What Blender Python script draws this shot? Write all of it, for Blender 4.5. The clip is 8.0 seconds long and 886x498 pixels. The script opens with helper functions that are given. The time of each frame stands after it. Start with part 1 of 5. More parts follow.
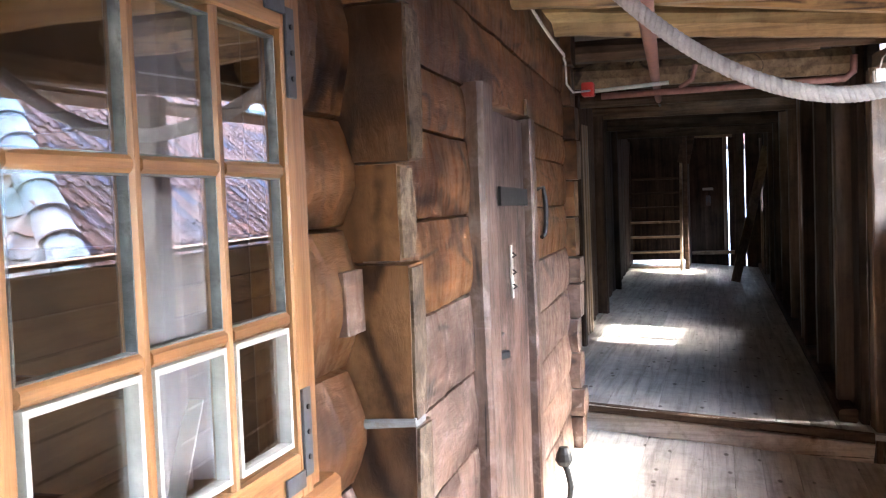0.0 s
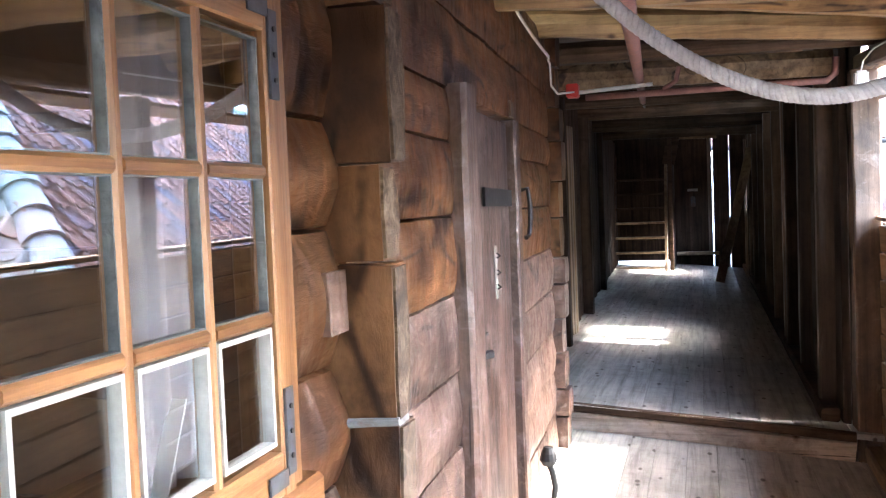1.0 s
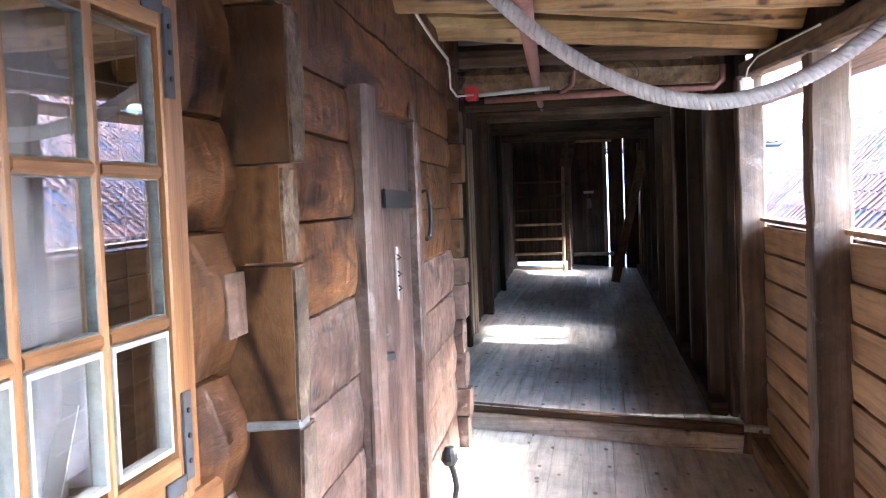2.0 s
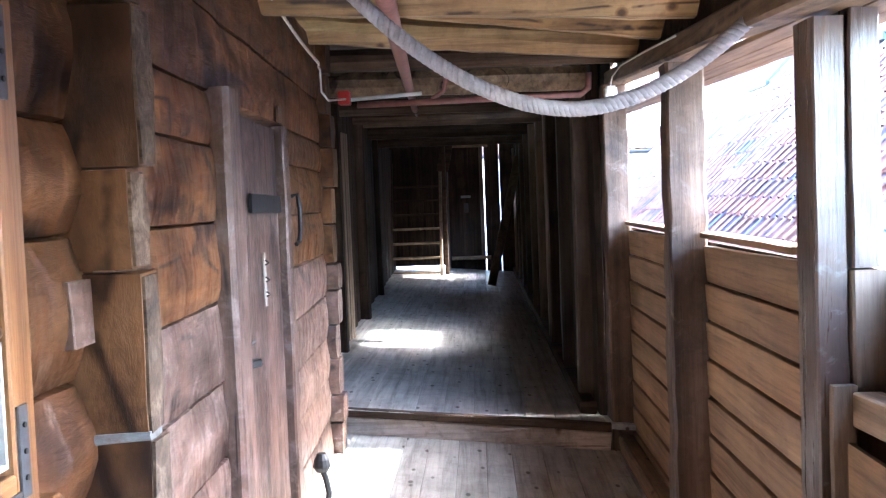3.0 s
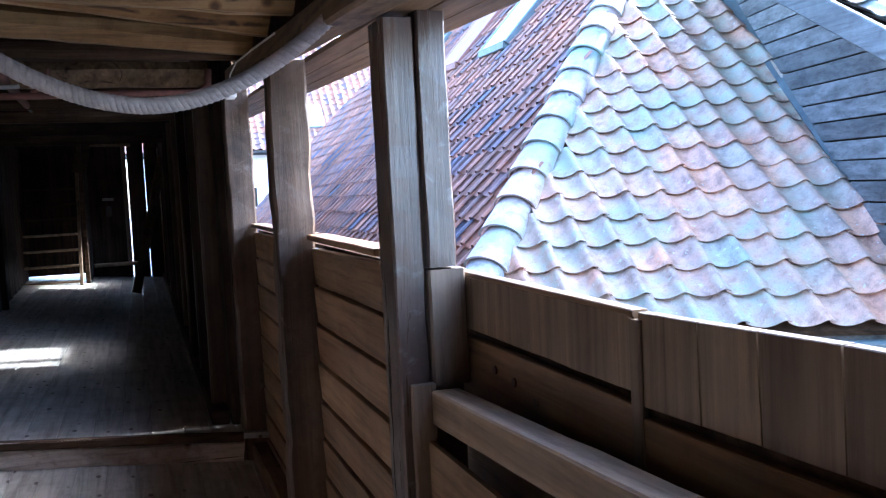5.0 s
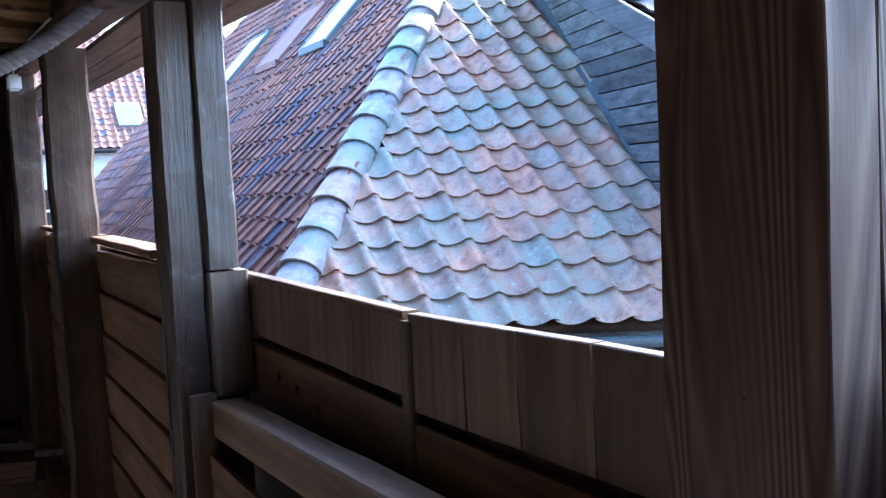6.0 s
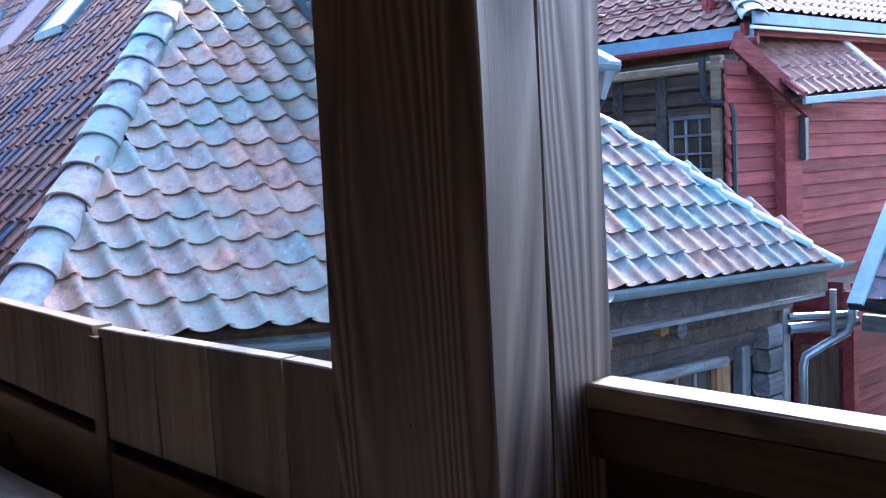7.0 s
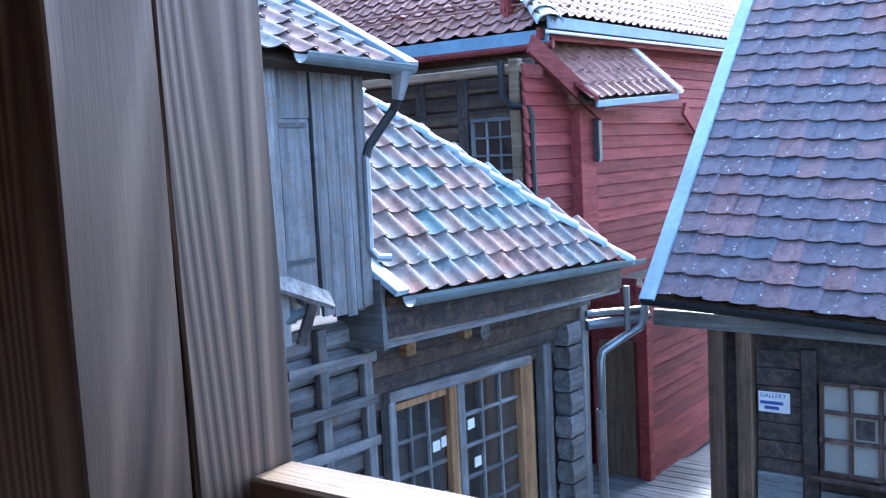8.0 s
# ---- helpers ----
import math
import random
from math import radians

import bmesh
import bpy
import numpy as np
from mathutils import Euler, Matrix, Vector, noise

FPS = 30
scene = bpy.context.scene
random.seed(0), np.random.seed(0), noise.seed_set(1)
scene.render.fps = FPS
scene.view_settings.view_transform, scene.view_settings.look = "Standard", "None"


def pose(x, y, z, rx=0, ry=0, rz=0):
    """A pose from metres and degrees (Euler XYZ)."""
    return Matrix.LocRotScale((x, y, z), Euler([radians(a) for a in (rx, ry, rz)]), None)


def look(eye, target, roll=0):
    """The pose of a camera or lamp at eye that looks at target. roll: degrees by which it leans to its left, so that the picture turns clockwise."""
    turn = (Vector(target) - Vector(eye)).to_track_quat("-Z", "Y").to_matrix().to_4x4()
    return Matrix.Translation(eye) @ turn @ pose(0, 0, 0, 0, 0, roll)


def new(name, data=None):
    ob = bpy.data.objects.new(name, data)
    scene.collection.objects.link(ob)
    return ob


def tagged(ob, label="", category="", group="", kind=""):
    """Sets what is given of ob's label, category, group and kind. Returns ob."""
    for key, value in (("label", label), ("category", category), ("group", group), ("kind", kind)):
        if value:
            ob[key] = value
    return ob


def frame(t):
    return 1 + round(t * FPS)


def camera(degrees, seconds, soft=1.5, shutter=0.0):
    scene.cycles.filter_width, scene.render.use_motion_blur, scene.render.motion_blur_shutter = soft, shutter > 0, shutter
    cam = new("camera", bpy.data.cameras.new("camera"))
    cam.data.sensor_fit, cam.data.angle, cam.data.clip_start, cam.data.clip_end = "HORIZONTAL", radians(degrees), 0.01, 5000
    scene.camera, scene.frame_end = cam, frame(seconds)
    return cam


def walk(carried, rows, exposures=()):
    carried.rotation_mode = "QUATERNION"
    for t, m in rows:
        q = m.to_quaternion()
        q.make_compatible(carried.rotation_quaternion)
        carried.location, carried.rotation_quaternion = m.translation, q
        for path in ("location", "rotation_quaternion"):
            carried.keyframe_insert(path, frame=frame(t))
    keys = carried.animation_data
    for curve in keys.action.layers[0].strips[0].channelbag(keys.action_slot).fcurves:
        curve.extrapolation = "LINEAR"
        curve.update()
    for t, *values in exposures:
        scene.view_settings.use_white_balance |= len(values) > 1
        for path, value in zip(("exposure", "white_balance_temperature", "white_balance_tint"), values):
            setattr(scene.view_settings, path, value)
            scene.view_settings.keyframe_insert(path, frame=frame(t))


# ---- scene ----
cam = camera(50.1, 8.0, soft=1.2)
PATH = [
    (0, (0.17, 0.318, 1.52), (-0.39, 2.236, 1.421), -2.2),
    (0.5, (0.168, 0.321, 1.52), (-0.383, 2.241, 1.421), -2.1),
    (1, (0.181, 0.306, 1.519), (-0.351, 2.231, 1.421), -2.2),
    (1.5, (0.18, 0.299, 1.518), (-0.261, 2.247, 1.417), -2.2),
    (3, (0.23, 0.303, 1.516), (0.152, 2.299, 1.414), -2.2),
    (3.5, (0.288, 0.328, 1.514), (0.342, 2.325, 1.409), -2.3),
    (4, (0.362, 0.383, 1.513), (0.529, 2.373, 1.399), -2.5),
    (4.5, (0.44, 0.424, 1.513), (0.807, 2.386, 1.384), -2.7),
    (5, (0.506, 0.431, 1.514), (1.112, 2.332, 1.381), -2.9),
    (6.5, (0.742, 0.505, 1.488), (1.845, 2.166, 1.326), -2.7),
    (7, (0.821, 0.523, 1.493), (2.143, 2.014, 1.312), -2.8),
    (7.5, (0.953, 0.573, 1.497), (2.452, 1.883, 1.307), -2.8),
    (8, (1.043, 0.596, 1.49), (2.63, 1.797, 1.293), -2.9),
]
EXPOSURES = [(0, 5.75, 6000, 10), (1.5, 5.8, 5700, 10), (3.5, 5.6, 5250, 10), (4.2, 5.1, 5200, 10), (5, 3.9, 5150, 10), (6.5, 3.05, 4950, 10), (8, 2.9, 5000, 10)]
walk(cam, [(t, look(*r)) for t, *r in PATH], EXPOSURES)

# ---- light: hazy sun from beyond the roofs, open sky above the yard ----
SUN_TO = Vector((1.0, 0.25, 0.87)).normalized()
world = bpy.data.worlds.new("sky")
scene.world = world
world.use_nodes = True
wn = world.node_tree.nodes
sky = wn.new("ShaderNodeTexSky")
sky.sky_type = 'NISHITA'
sky.sun_disc = False
sky.sun_elevation = math.asin(SUN_TO.z)
sky.sun_rotation = math.atan2(SUN_TO.x, SUN_TO.y)
sky.air_density, sky.dust_density = 1.0, 2.5
wn["Background"].inputs["Strength"].default_value = 0.15
world.node_tree.links.new(sky.outputs[0], wn["Background"].inputs["Color"])
sun = new("sun", bpy.data.lights.new("sun", 'SUN'))
sun.data.energy, sun.data.angle, sun.data.color = 1.35, radians(5), (1.0, 0.95, 0.86)
sun.rotation_euler = SUN_TO.to_track_quat("Z", "Y").to_euler()


# ---- materials ----
def nodes_of(name):
    m = bpy.data.materials.new(name)
    m.use_nodes = True
    nt = m.node_tree
    return m, nt, nt.nodes["Principled BSDF"]


def ramp(nt, fac, stops):
    r = nt.nodes.new("ShaderNodeValToRGB")
    while len(r.color_ramp.elements) < len(stops):
        r.color_ramp.elements.new(0.5)
    for e, (p, c) in zip(r.color_ramp.elements, stops):
        e.position, e.color = p, (*c, 1)
    nt.links.new(fac, r.inputs[0])
    return r.outputs[0]


def noise_at(nt, vec, scale, detail=4, rough=0.55, dist=0.0):
    n = nt.nodes.new("ShaderNodeTexNoise")
    n.inputs["Scale"].default_value, n.inputs["Detail"].default_value = scale, detail
    n.inputs["Roughness"].default_value, n.inputs["Distortion"].default_value = rough, dist
    nt.links.new(vec, n.inputs["Vector"])
    return n.outputs[0]


def mapped(nt, scl, random_shift=True):
    tc, mp = nt.nodes.new("ShaderNodeTexCoord"), nt.nodes.new("ShaderNodeMapping")
    mp.inputs["Scale"].default_value = scl
    nt.links.new(tc.outputs["Object"], mp.inputs[0])
    if random_shift:
        oi, mu = nt.nodes.new("ShaderNodeObjectInfo"), nt.nodes.new("ShaderNodeMath")
        mu.operation, mu.inputs[1].default_value = 'MULTIPLY', 40
        nt.links.new(oi.outputs["Random"], mu.inputs[0])
        nt.links.new(mu.outputs[0], mp.inputs["Location"])
    return mp.outputs[0]


def mix(nt, kind, fac, a, b):
    m = nt.nodes.new("ShaderNodeMix")
    m.data_type, m.blend_type = 'RGBA', kind
    for sock, v in ((m.inputs[0], fac), (m.inputs[6], a), (m.inputs[7], b)):
        if isinstance(v, (int, float)):
            sock.default_value = v
        elif isinstance(v, tuple):
            sock.default_value = (*v, 1)
        else:
            nt.links.new(v, sock)
    return m.outputs[2]


def bump(nt, bsdf, height, strength, distance):
    b = nt.nodes.new("ShaderNodeBump")
    b.inputs["Strength"].default_value, b.inputs["Distance"].default_value = strength, distance
    nt.links.new(height, b.inputs["Height"])
    nt.links.new(b.outputs[0], bsdf.inputs["Normal"])


def spread(nt, random_out, lo, hi):
    m = nt.nodes.new("ShaderNodeMapRange")
    m.inputs[3].default_value, m.inputs[4].default_value = lo, hi
    nt.links.new(random_out, m.inputs[0])
    return m.outputs[0]


CHECKED = ("log_brown", "log_worn_sheen", "log_cross", "door_wood", "beam_golden", "step_timber", "plate_timber")


def wood(name, dark, mid, light, axis, rough=0.6, grain=60, depth=0.004, stain=0.5, worn=None, spec=0.4, vary=(0.72, 1.22), worn_at=(0.5, 0.68), hewn=0.0, specks=0.0, stretch=0.05, fibres=0.7):
    """Timber with its grain along one axis, stains, fine cracks and a tone of its own on each piece."""
    m, nt, b = nodes_of(name)
    k = [1.0, 1.0, 1.0]
    k["xyz".index(axis)] = stretch
    v = mapped(nt, k)
    fibre = noise_at(nt, v, grain, 6, 0.7, 0.4)
    ring = noise_at(nt, v, grain * 0.16, 3, 0.5, 1.6)
    big = noise_at(nt, mapped(nt, (1, 1, 1)), 2.6, 5, 0.65)
    blot = noise_at(nt, mapped(nt, (1, 1, 1)), 11, 4, 0.7, 0.6)
    col = ramp(nt, ring, [(0.3, dark), (0.5, mid), (0.72, light)])
    col = mix(nt, 'MULTIPLY', fibres, col, ramp(nt, fibre, [(0.32, (0.35, 0.3, 0.27)), (0.5, (0.85, 0.83, 0.8)), (0.7, (1.15, 1.13, 1.1))]))
    col = mix(nt, 'MULTIPLY', stain, col, ramp(nt, big, [(0.33, (0.38, 0.34, 0.32)), (0.55, (1, 1, 1)), (0.75, (1.25, 1.2, 1.12))]))
    col = mix(nt, 'MULTIPLY', stain * 0.7, col, ramp(nt, blot, [(0.3, (0.45, 0.4, 0.38)), (0.48, (1, 1, 1))]))
    if worn:
        col = mix(nt, 'MIX', ramp(nt, blot, [(worn_at[0], (0, 0, 0)), (worn_at[1], (0.75, 0.75, 0.75))]), col, worn)
    if specks:
        dots = nt.nodes.new("ShaderNodeTexVoronoi")
        dots.inputs["Scale"].default_value = specks
        nt.links.new(mapped(nt, (1, 0.45, 1)), dots.inputs["Vector"])
        col = mix(nt, 'MULTIPLY', 1.0, col, ramp(nt, dots.outputs["Distance"], [(0.09, (0.22, 0.18, 0.15)), (0.16, (1, 1, 1))]))
    if name in CHECKED:
        # drying checks along the grain and dark knots
        line = noise_at(nt, v, grain * 0.07, 2, 0.5, 0.8)
        gate = noise_at(nt, mapped(nt, (1, 1, 1)), 5.0, 3, 0.6)
        mask = ramp(nt, gate, [(0.46, (1, 1, 1)), (0.56, (0, 0, 0))])
        check = ramp(nt, line, [(0.482, (1, 1, 1)), (0.497, (0.16, 0.12, 0.10)), (0.503, (0.16, 0.12, 0.10)), (0.518, (1, 1, 1))])
        col = mix(nt, 'MULTIPLY', 1.0, col, mix(nt, 'MIX', mask, (1, 1, 1), check))
        knot = nt.nodes.new("ShaderNodeTexVoronoi")
        knot.inputs["Scale"].default_value = 4.2
        nt.links.new(mapped(nt, (1, 1, 1)), knot.inputs["Vector"])
        col = mix(nt, 'MULTIPLY', 1.0, col, ramp(nt, knot.outputs["Distance"], [(0.05, (0.22, 0.17, 0.14)), (0.10, (0.7, 0.62, 0.55)), (0.13, (1, 1, 1))]))
    oi = nt.nodes.new("ShaderNodeObjectInfo")
    hs = nt.nodes.new("ShaderNodeHueSaturation")
    nt.links.new(spread(nt, oi.outputs["Random"], *vary), hs.inputs["Value"])
    nt.links.new(col, hs.inputs["Color"])
    nt.links.new(hs.outputs[0], b.inputs["Base Color"])
    nt.links.new(spread(nt, fibre, rough + 0.15, rough - 0.15), b.inputs["Roughness"])
    b.inputs["Specular IOR Level"].default_value = spec
    add = nt.nodes.new("ShaderNodeMath")
    add.operation = 'ADD'
    nt.links.new(fibre, add.inputs[0])
    nt.links.new(ring, add.inputs[1])
    height = add.outputs[0]
    if hewn:
        # shallow axe hollows across the grain
        tool = noise_at(nt, mapped(nt, (1.0, 1.0, 0.55)), 9, 2, 0.45, 0.3)
        deep = nt.nodes.new("ShaderNodeMath")
        deep.operation, deep.inputs[1].default_value = 'MULTIPLY_ADD', hewn
        nt.links.new(tool, deep.inputs[0])
        nt.links.new(height, deep.inputs[2])
        height = deep.outputs[0]
    bump(nt, b, height, 0.8, depth)
    return m


def plain(name, col, rough=0.5, metal=0.0, var=0.25, scale=18, depth=0.001, rust=None):
    m, nt, b = nodes_of(name)
    v = mapped(nt, (1, 1, 1))
    n1, n2 = noise_at(nt, v, scale, 5, 0.65), noise_at(nt, v, scale * 0.15, 3)
    c = ramp(nt, n1, [(0.3, tuple(x * (1 - var) for x in col)), (0.7, tuple(min(1, x * (1 + var)) for x in col))])
    c = mix(nt, 'MULTIPLY', 0.5, c, ramp(nt, n2, [(0.35, (0.6, 0.6, 0.6)), (0.6, (1, 1, 1))]))
    if rust:
        c = mix(nt, 'MIX', ramp(nt, n2, [(0.5, (0, 0, 0)), (0.65, (0.8, 0.8, 0.8))]), c, rust)
    nt.links.new(c, b.inputs["Base Color"])
    nt.links.new(spread(nt, n1, rough - 0.1, rough + 0.15), b.inputs["Roughness"])
    b.inputs["Metallic"].default_value = metal
    bump(nt, b, n1, 0.5, depth)
    return m


def tile_clay(name, island, tones, rough=0.27, patina=(0.20, 0.30, 0.33), cover=0.5, lichen=0.66, spec=0.6):
    """Fired clay pantiles: each tile has a tone of its own, with a blue-grey patina in drifts, pale lichen and dark specks."""
    m, nt, b = nodes_of(name)
    if island:
        r = nt.nodes.new("ShaderNodeNewGeometry").outputs["Random Per Island"]
    else:
        r = nt.nodes.new("ShaderNodeObjectInfo").outputs["Random"]
    tone = ramp(nt, r, [(i / len(tones), c) for i, c in enumerate(tones)])
    geo = nt.nodes.new("ShaderNodeNewGeometry")
    pos = geo.outputs["Position"]
    fine, mid_n, big = noise_at(nt, pos, 60, 5, 0.75), noise_at(nt, pos, 8, 6, 0.7), noise_at(nt, pos, 1.3, 4, 0.6, 0.5)
    c = mix(nt, 'MULTIPLY', 0.85, tone, ramp(nt, mid_n, [(0.32, (0.38, 0.37, 0.39)), (0.52, (1, 1, 1)), (0.72, (1.3, 1.25, 1.2))]))
    drift = nt.nodes.new("ShaderNodeMath")
    drift.operation = 'MULTIPLY'
    nt.links.new(ramp(nt, big, [(0.44, (0, 0, 0)), (0.60, (1, 1, 1))]), drift.inputs[0])
    nt.links.new(ramp(nt, mid_n, [(0.36, (0.3, 0.3, 0.3)), (0.6, (1, 1, 1))]), drift.inputs[1])
    part_cover = nt.nodes.new("ShaderNodeMath")
    part_cover.operation, part_cover.inputs[1].default_value = 'MULTIPLY', cover
    nt.links.new(drift.outputs[0], part_cover.inputs[0])
    c = mix(nt, 'MIX', part_cover.outputs[0], c, patina)
    c = mix(nt, 'MULTIPLY', 0.7, c, ramp(nt, fine, [(0.32, (0.5, 0.5, 0.5)), (0.46, (1, 1, 1))]))
    spots = noise_at(nt, pos, 20, 3, 0.6)
    c = mix(nt, 'MIX', ramp(nt, spots, [(lichen, (0, 0, 0)), (lichen + 0.04, (0.8, 0.8, 0.8))]), c, (0.50, 0.53, 0.51))
    nt.links.new(c, b.inputs["Base Color"])
    nt.links.new(spread(nt, mid_n, rough - 0.1, rough + 0.25), b.inputs["Roughness"])
    b.inputs["Specular IOR Level"].default_value = spec
    bump(nt, b, fine, 0.5, 0.003)
    return m


def glass(name, rough=0.0):
    m, nt, b = nodes_of(name)
    gloss, clear = nt.nodes.new("ShaderNodeBsdfGlossy"), nt.nodes.new("ShaderNodeBsdfTransparent")
    shader = nt.nodes.new("ShaderNodeMixShader")
    lw_node, sq, amount = nt.nodes.new("ShaderNodeLayerWeight"), nt.nodes.new("ShaderNodeMath"), nt.nodes.new("ShaderNodeMath")
    sq.operation, sq.inputs[1].default_value = 'POWER', 2.0
    amount.operation, amount.inputs[1].default_value, amount.inputs[2].default_value = 'MULTIPLY_ADD', 0.62, 0.05
    nt.links.new(lw_node.outputs["Facing"], sq.inputs[0])
    nt.links.new(sq.outputs[0], amount.inputs[0])
    gloss.inputs["Roughness"].default_value = rough
    nt.links.new(amount.outputs[0], shader.inputs[0])
    nt.links.new(clear.outputs[0], shader.inputs[1])
    nt.links.new(gloss.outputs[0], shader.inputs[2])
    nt.links.new(shader.outputs[0], nt.nodes["Material Output"].inputs[0])
    return m


LOG = wood("log_brown", (0.040, 0.015, 0.005), (0.126, 0.051, 0.017), (0.220, 0.102, 0.038), 'y', 0.48, 26, 0.008, 1.0, (0.16, 0.098, 0.066), 0.25, worn_at=(0.60, 0.72), hewn=4.0, stretch=0.25, fibres=0.4)
# Lower logs: weathered, with pale sheen from the bright floor put into the colour.
LOGSHEEN = wood("log_worn_sheen", (0.050, 0.025, 0.015), (0.120, 0.068, 0.046), (0.205, 0.132, 0.102), 'y', 0.42, 26, 0.009, 1.0, (0.26, 0.21, 0.185), 0.5, worn_at=(0.58, 0.70), hewn=4.0, stretch=0.25, fibres=0.4)
LOGX = wood("log_cross", (0.052, 0.022, 0.009), (0.122, 0.056, 0.022), (0.19, 0.096, 0.042), 'z', 0.5, 22, 0.006, 1.0, None, 0.25, hewn=3.0, stretch=0.4, fibres=0.35)
LOGEND = wood("log_end_grain", (0.06, 0.036, 0.02), (0.13, 0.085, 0.05), (0.24, 0.175, 0.12), 'x', 0.8, 90, 0.008, 0.6)
DOORW = wood("door_wood", (0.038, 0.020, 0.014), (0.085, 0.047, 0.032), (0.145, 0.088, 0.063), 'z', 0.45, 50, 0.005, 0.8, (0.15, 0.11, 0.095))
PINE_Y = wood("window_pine_y", (0.20, 0.084, 0.029), (0.29, 0.137, 0.052), (0.37, 0.197, 0.088), 'y', 0.4, 60, 0.0015, 0.3)
PINE_Z = wood("window_pine_z", (0.20, 0.084, 0.029), (0.29, 0.137, 0.052), (0.37, 0.197, 0.088), 'z', 0.4, 60, 0.0015, 0.3)
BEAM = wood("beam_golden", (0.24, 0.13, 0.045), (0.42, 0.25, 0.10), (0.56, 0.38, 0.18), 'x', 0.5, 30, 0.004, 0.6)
PLATE = wood("plate_timber", (0.13, 0.085, 0.045), (0.24, 0.16, 0.09), (0.34, 0.24, 0.14), 'y', 0.6, 40, 0.004, 0.6)
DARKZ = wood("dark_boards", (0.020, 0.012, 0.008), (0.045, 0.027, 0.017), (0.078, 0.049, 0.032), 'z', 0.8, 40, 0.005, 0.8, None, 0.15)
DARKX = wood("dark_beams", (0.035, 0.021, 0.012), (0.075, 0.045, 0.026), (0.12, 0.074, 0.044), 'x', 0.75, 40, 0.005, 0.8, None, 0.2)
POST = wood("post_weathered", (0.042, 0.025, 0.017), (0.095, 0.060, 0.041), (0.17, 0.118, 0.086), 'z', 0.30, 26, 0.003, 0.7, (0.20, 0.185, 0.17), 0.8, worn_at=(0.58, 0.72))
POSTB = wood("post_brown", (0.085, 0.050, 0.030), (0.17, 0.108, 0.068), (0.26, 0.178, 0.118), 'z', 0.5, 26, 0.004, 0.8, (0.19, 0.145, 0.11), 0.4, worn_at=(0.6, 0.75))
PASSPOST = wood("passage_post", (0.05, 0.03, 0.018), (0.10, 0.062, 0.04), (0.16, 0.105, 0.07), 'z', 0.6, 26, 0.003, 0.6, None, 0.3)


def cracked_post(name):
    """Old weathered pine: wide wavy growth rings, fine fibres, dark nail holes and knots."""
    m, nt, b = nodes_of(name)
    sweep = noise_at(nt, mapped(nt, (1, 1, 0.07)), 6.5, 1.6, 0.45, 0.25)
    tc, xyz = nt.nodes.new("ShaderNodeTexCoord"), nt.nodes.new("ShaderNodeSeparateXYZ")
    nt.links.new(tc.outputs["Object"], xyz.inputs[0])

    def calc(kind, a, b, c=None):
        n = nt.nodes.new("ShaderNodeMath")
        n.operation = kind
        for k, v in enumerate((a, b, c)):
            if isinstance(v, (int, float)):
                n.inputs[k].default_value = v
            elif v is not None:
                nt.links.new(v, n.inputs[k])
        return n.outputs[0]
    across = calc('MULTIPLY_ADD', xyz.outputs[1], 0.6, xyz.outputs[0])
    phase = calc('MULTIPLY_ADD', sweep, 260.0, calc('MULTIPLY', across, 260.0))
    rings = calc('MULTIPLY_ADD', calc('SINE', phase, 0.0), 0.5, 0.5)
    bold = ramp(nt, noise_at(nt, mapped(nt, (1, 1, 0.15)), 8, 2, 0.5), [(0.36, (0.15, 0.15, 0.15)), (0.52, (1, 1, 1))])
    fibre = noise_at(nt, mapped(nt, (1, 1, 0.03)), 190, 5, 0.7)
    big = noise_at(nt, mapped(nt, (1, 1, 0.4)), 5, 4, 0.6)
    holes = nt.nodes.new("ShaderNodeTexVoronoi")
    holes.inputs["Scale"].default_value = 20
    nt.links.new(mapped(nt, (1, 1, 0.8)), holes.inputs["Vector"])
    c = mix(nt, 'MIX', bold, (0.135, 0.082, 0.052), ramp(nt, rings, [(0.0, (0.044, 0.024, 0.014)), (0.22, (0.115, 0.070, 0.044)), (0.75, (0.15, 0.093, 0.060)), (1.0, (0.25, 0.165, 0.11))]))
    c = mix(nt, 'MULTIPLY', 0.35, c, ramp(nt, fibre, [(0.3, (0.72, 0.7, 0.68)), (0.6, (1.04, 1.03, 1.02))]))
    c = mix(nt, 'MULTIPLY', 0.7, c, ramp(nt, big, [(0.32, (0.55, 0.52, 0.5)), (0.6, (1, 1, 1)), (0.8, (1.3, 1.25, 1.2))]))
    c = mix(nt, 'MULTIPLY', 1.0, c, ramp(nt, holes.outputs["Distance"], [(0.03, (0.12, 0.1, 0.09)), (0.05, (1, 1, 1))]))
    nt.links.new(c, b.inputs["Base Color"])
    nt.links.new(spread(nt, rings, 0.6, 0.42), b.inputs["Roughness"])
    bump(nt, b, fibre, 0.35, 0.0012)
    return m


OLDPOST = cracked_post("post_cracked")
BOARD = wood("parapet_boards", (0.16, 0.088, 0.038), (0.25, 0.146, 0.066), (0.32, 0.198, 0.096), 'y', 0.55, 36, 0.002, 0.35)
# Parapet boards with the inner side's shade put into a near-black colour.
SHADEBOARD = wood("shaded_boards", (0.022, 0.013, 0.008), (0.045, 0.027, 0.016), (0.07, 0.044, 0.028), 'y', 0.8, 36, 0.003, 0.7, None, 0.15)
INFILL = wood("infill_boards", (0.21, 0.118, 0.052), (0.32, 0.19, 0.090), (0.41, 0.26, 0.13), 'y', 0.55, 36, 0.002, 0.4)
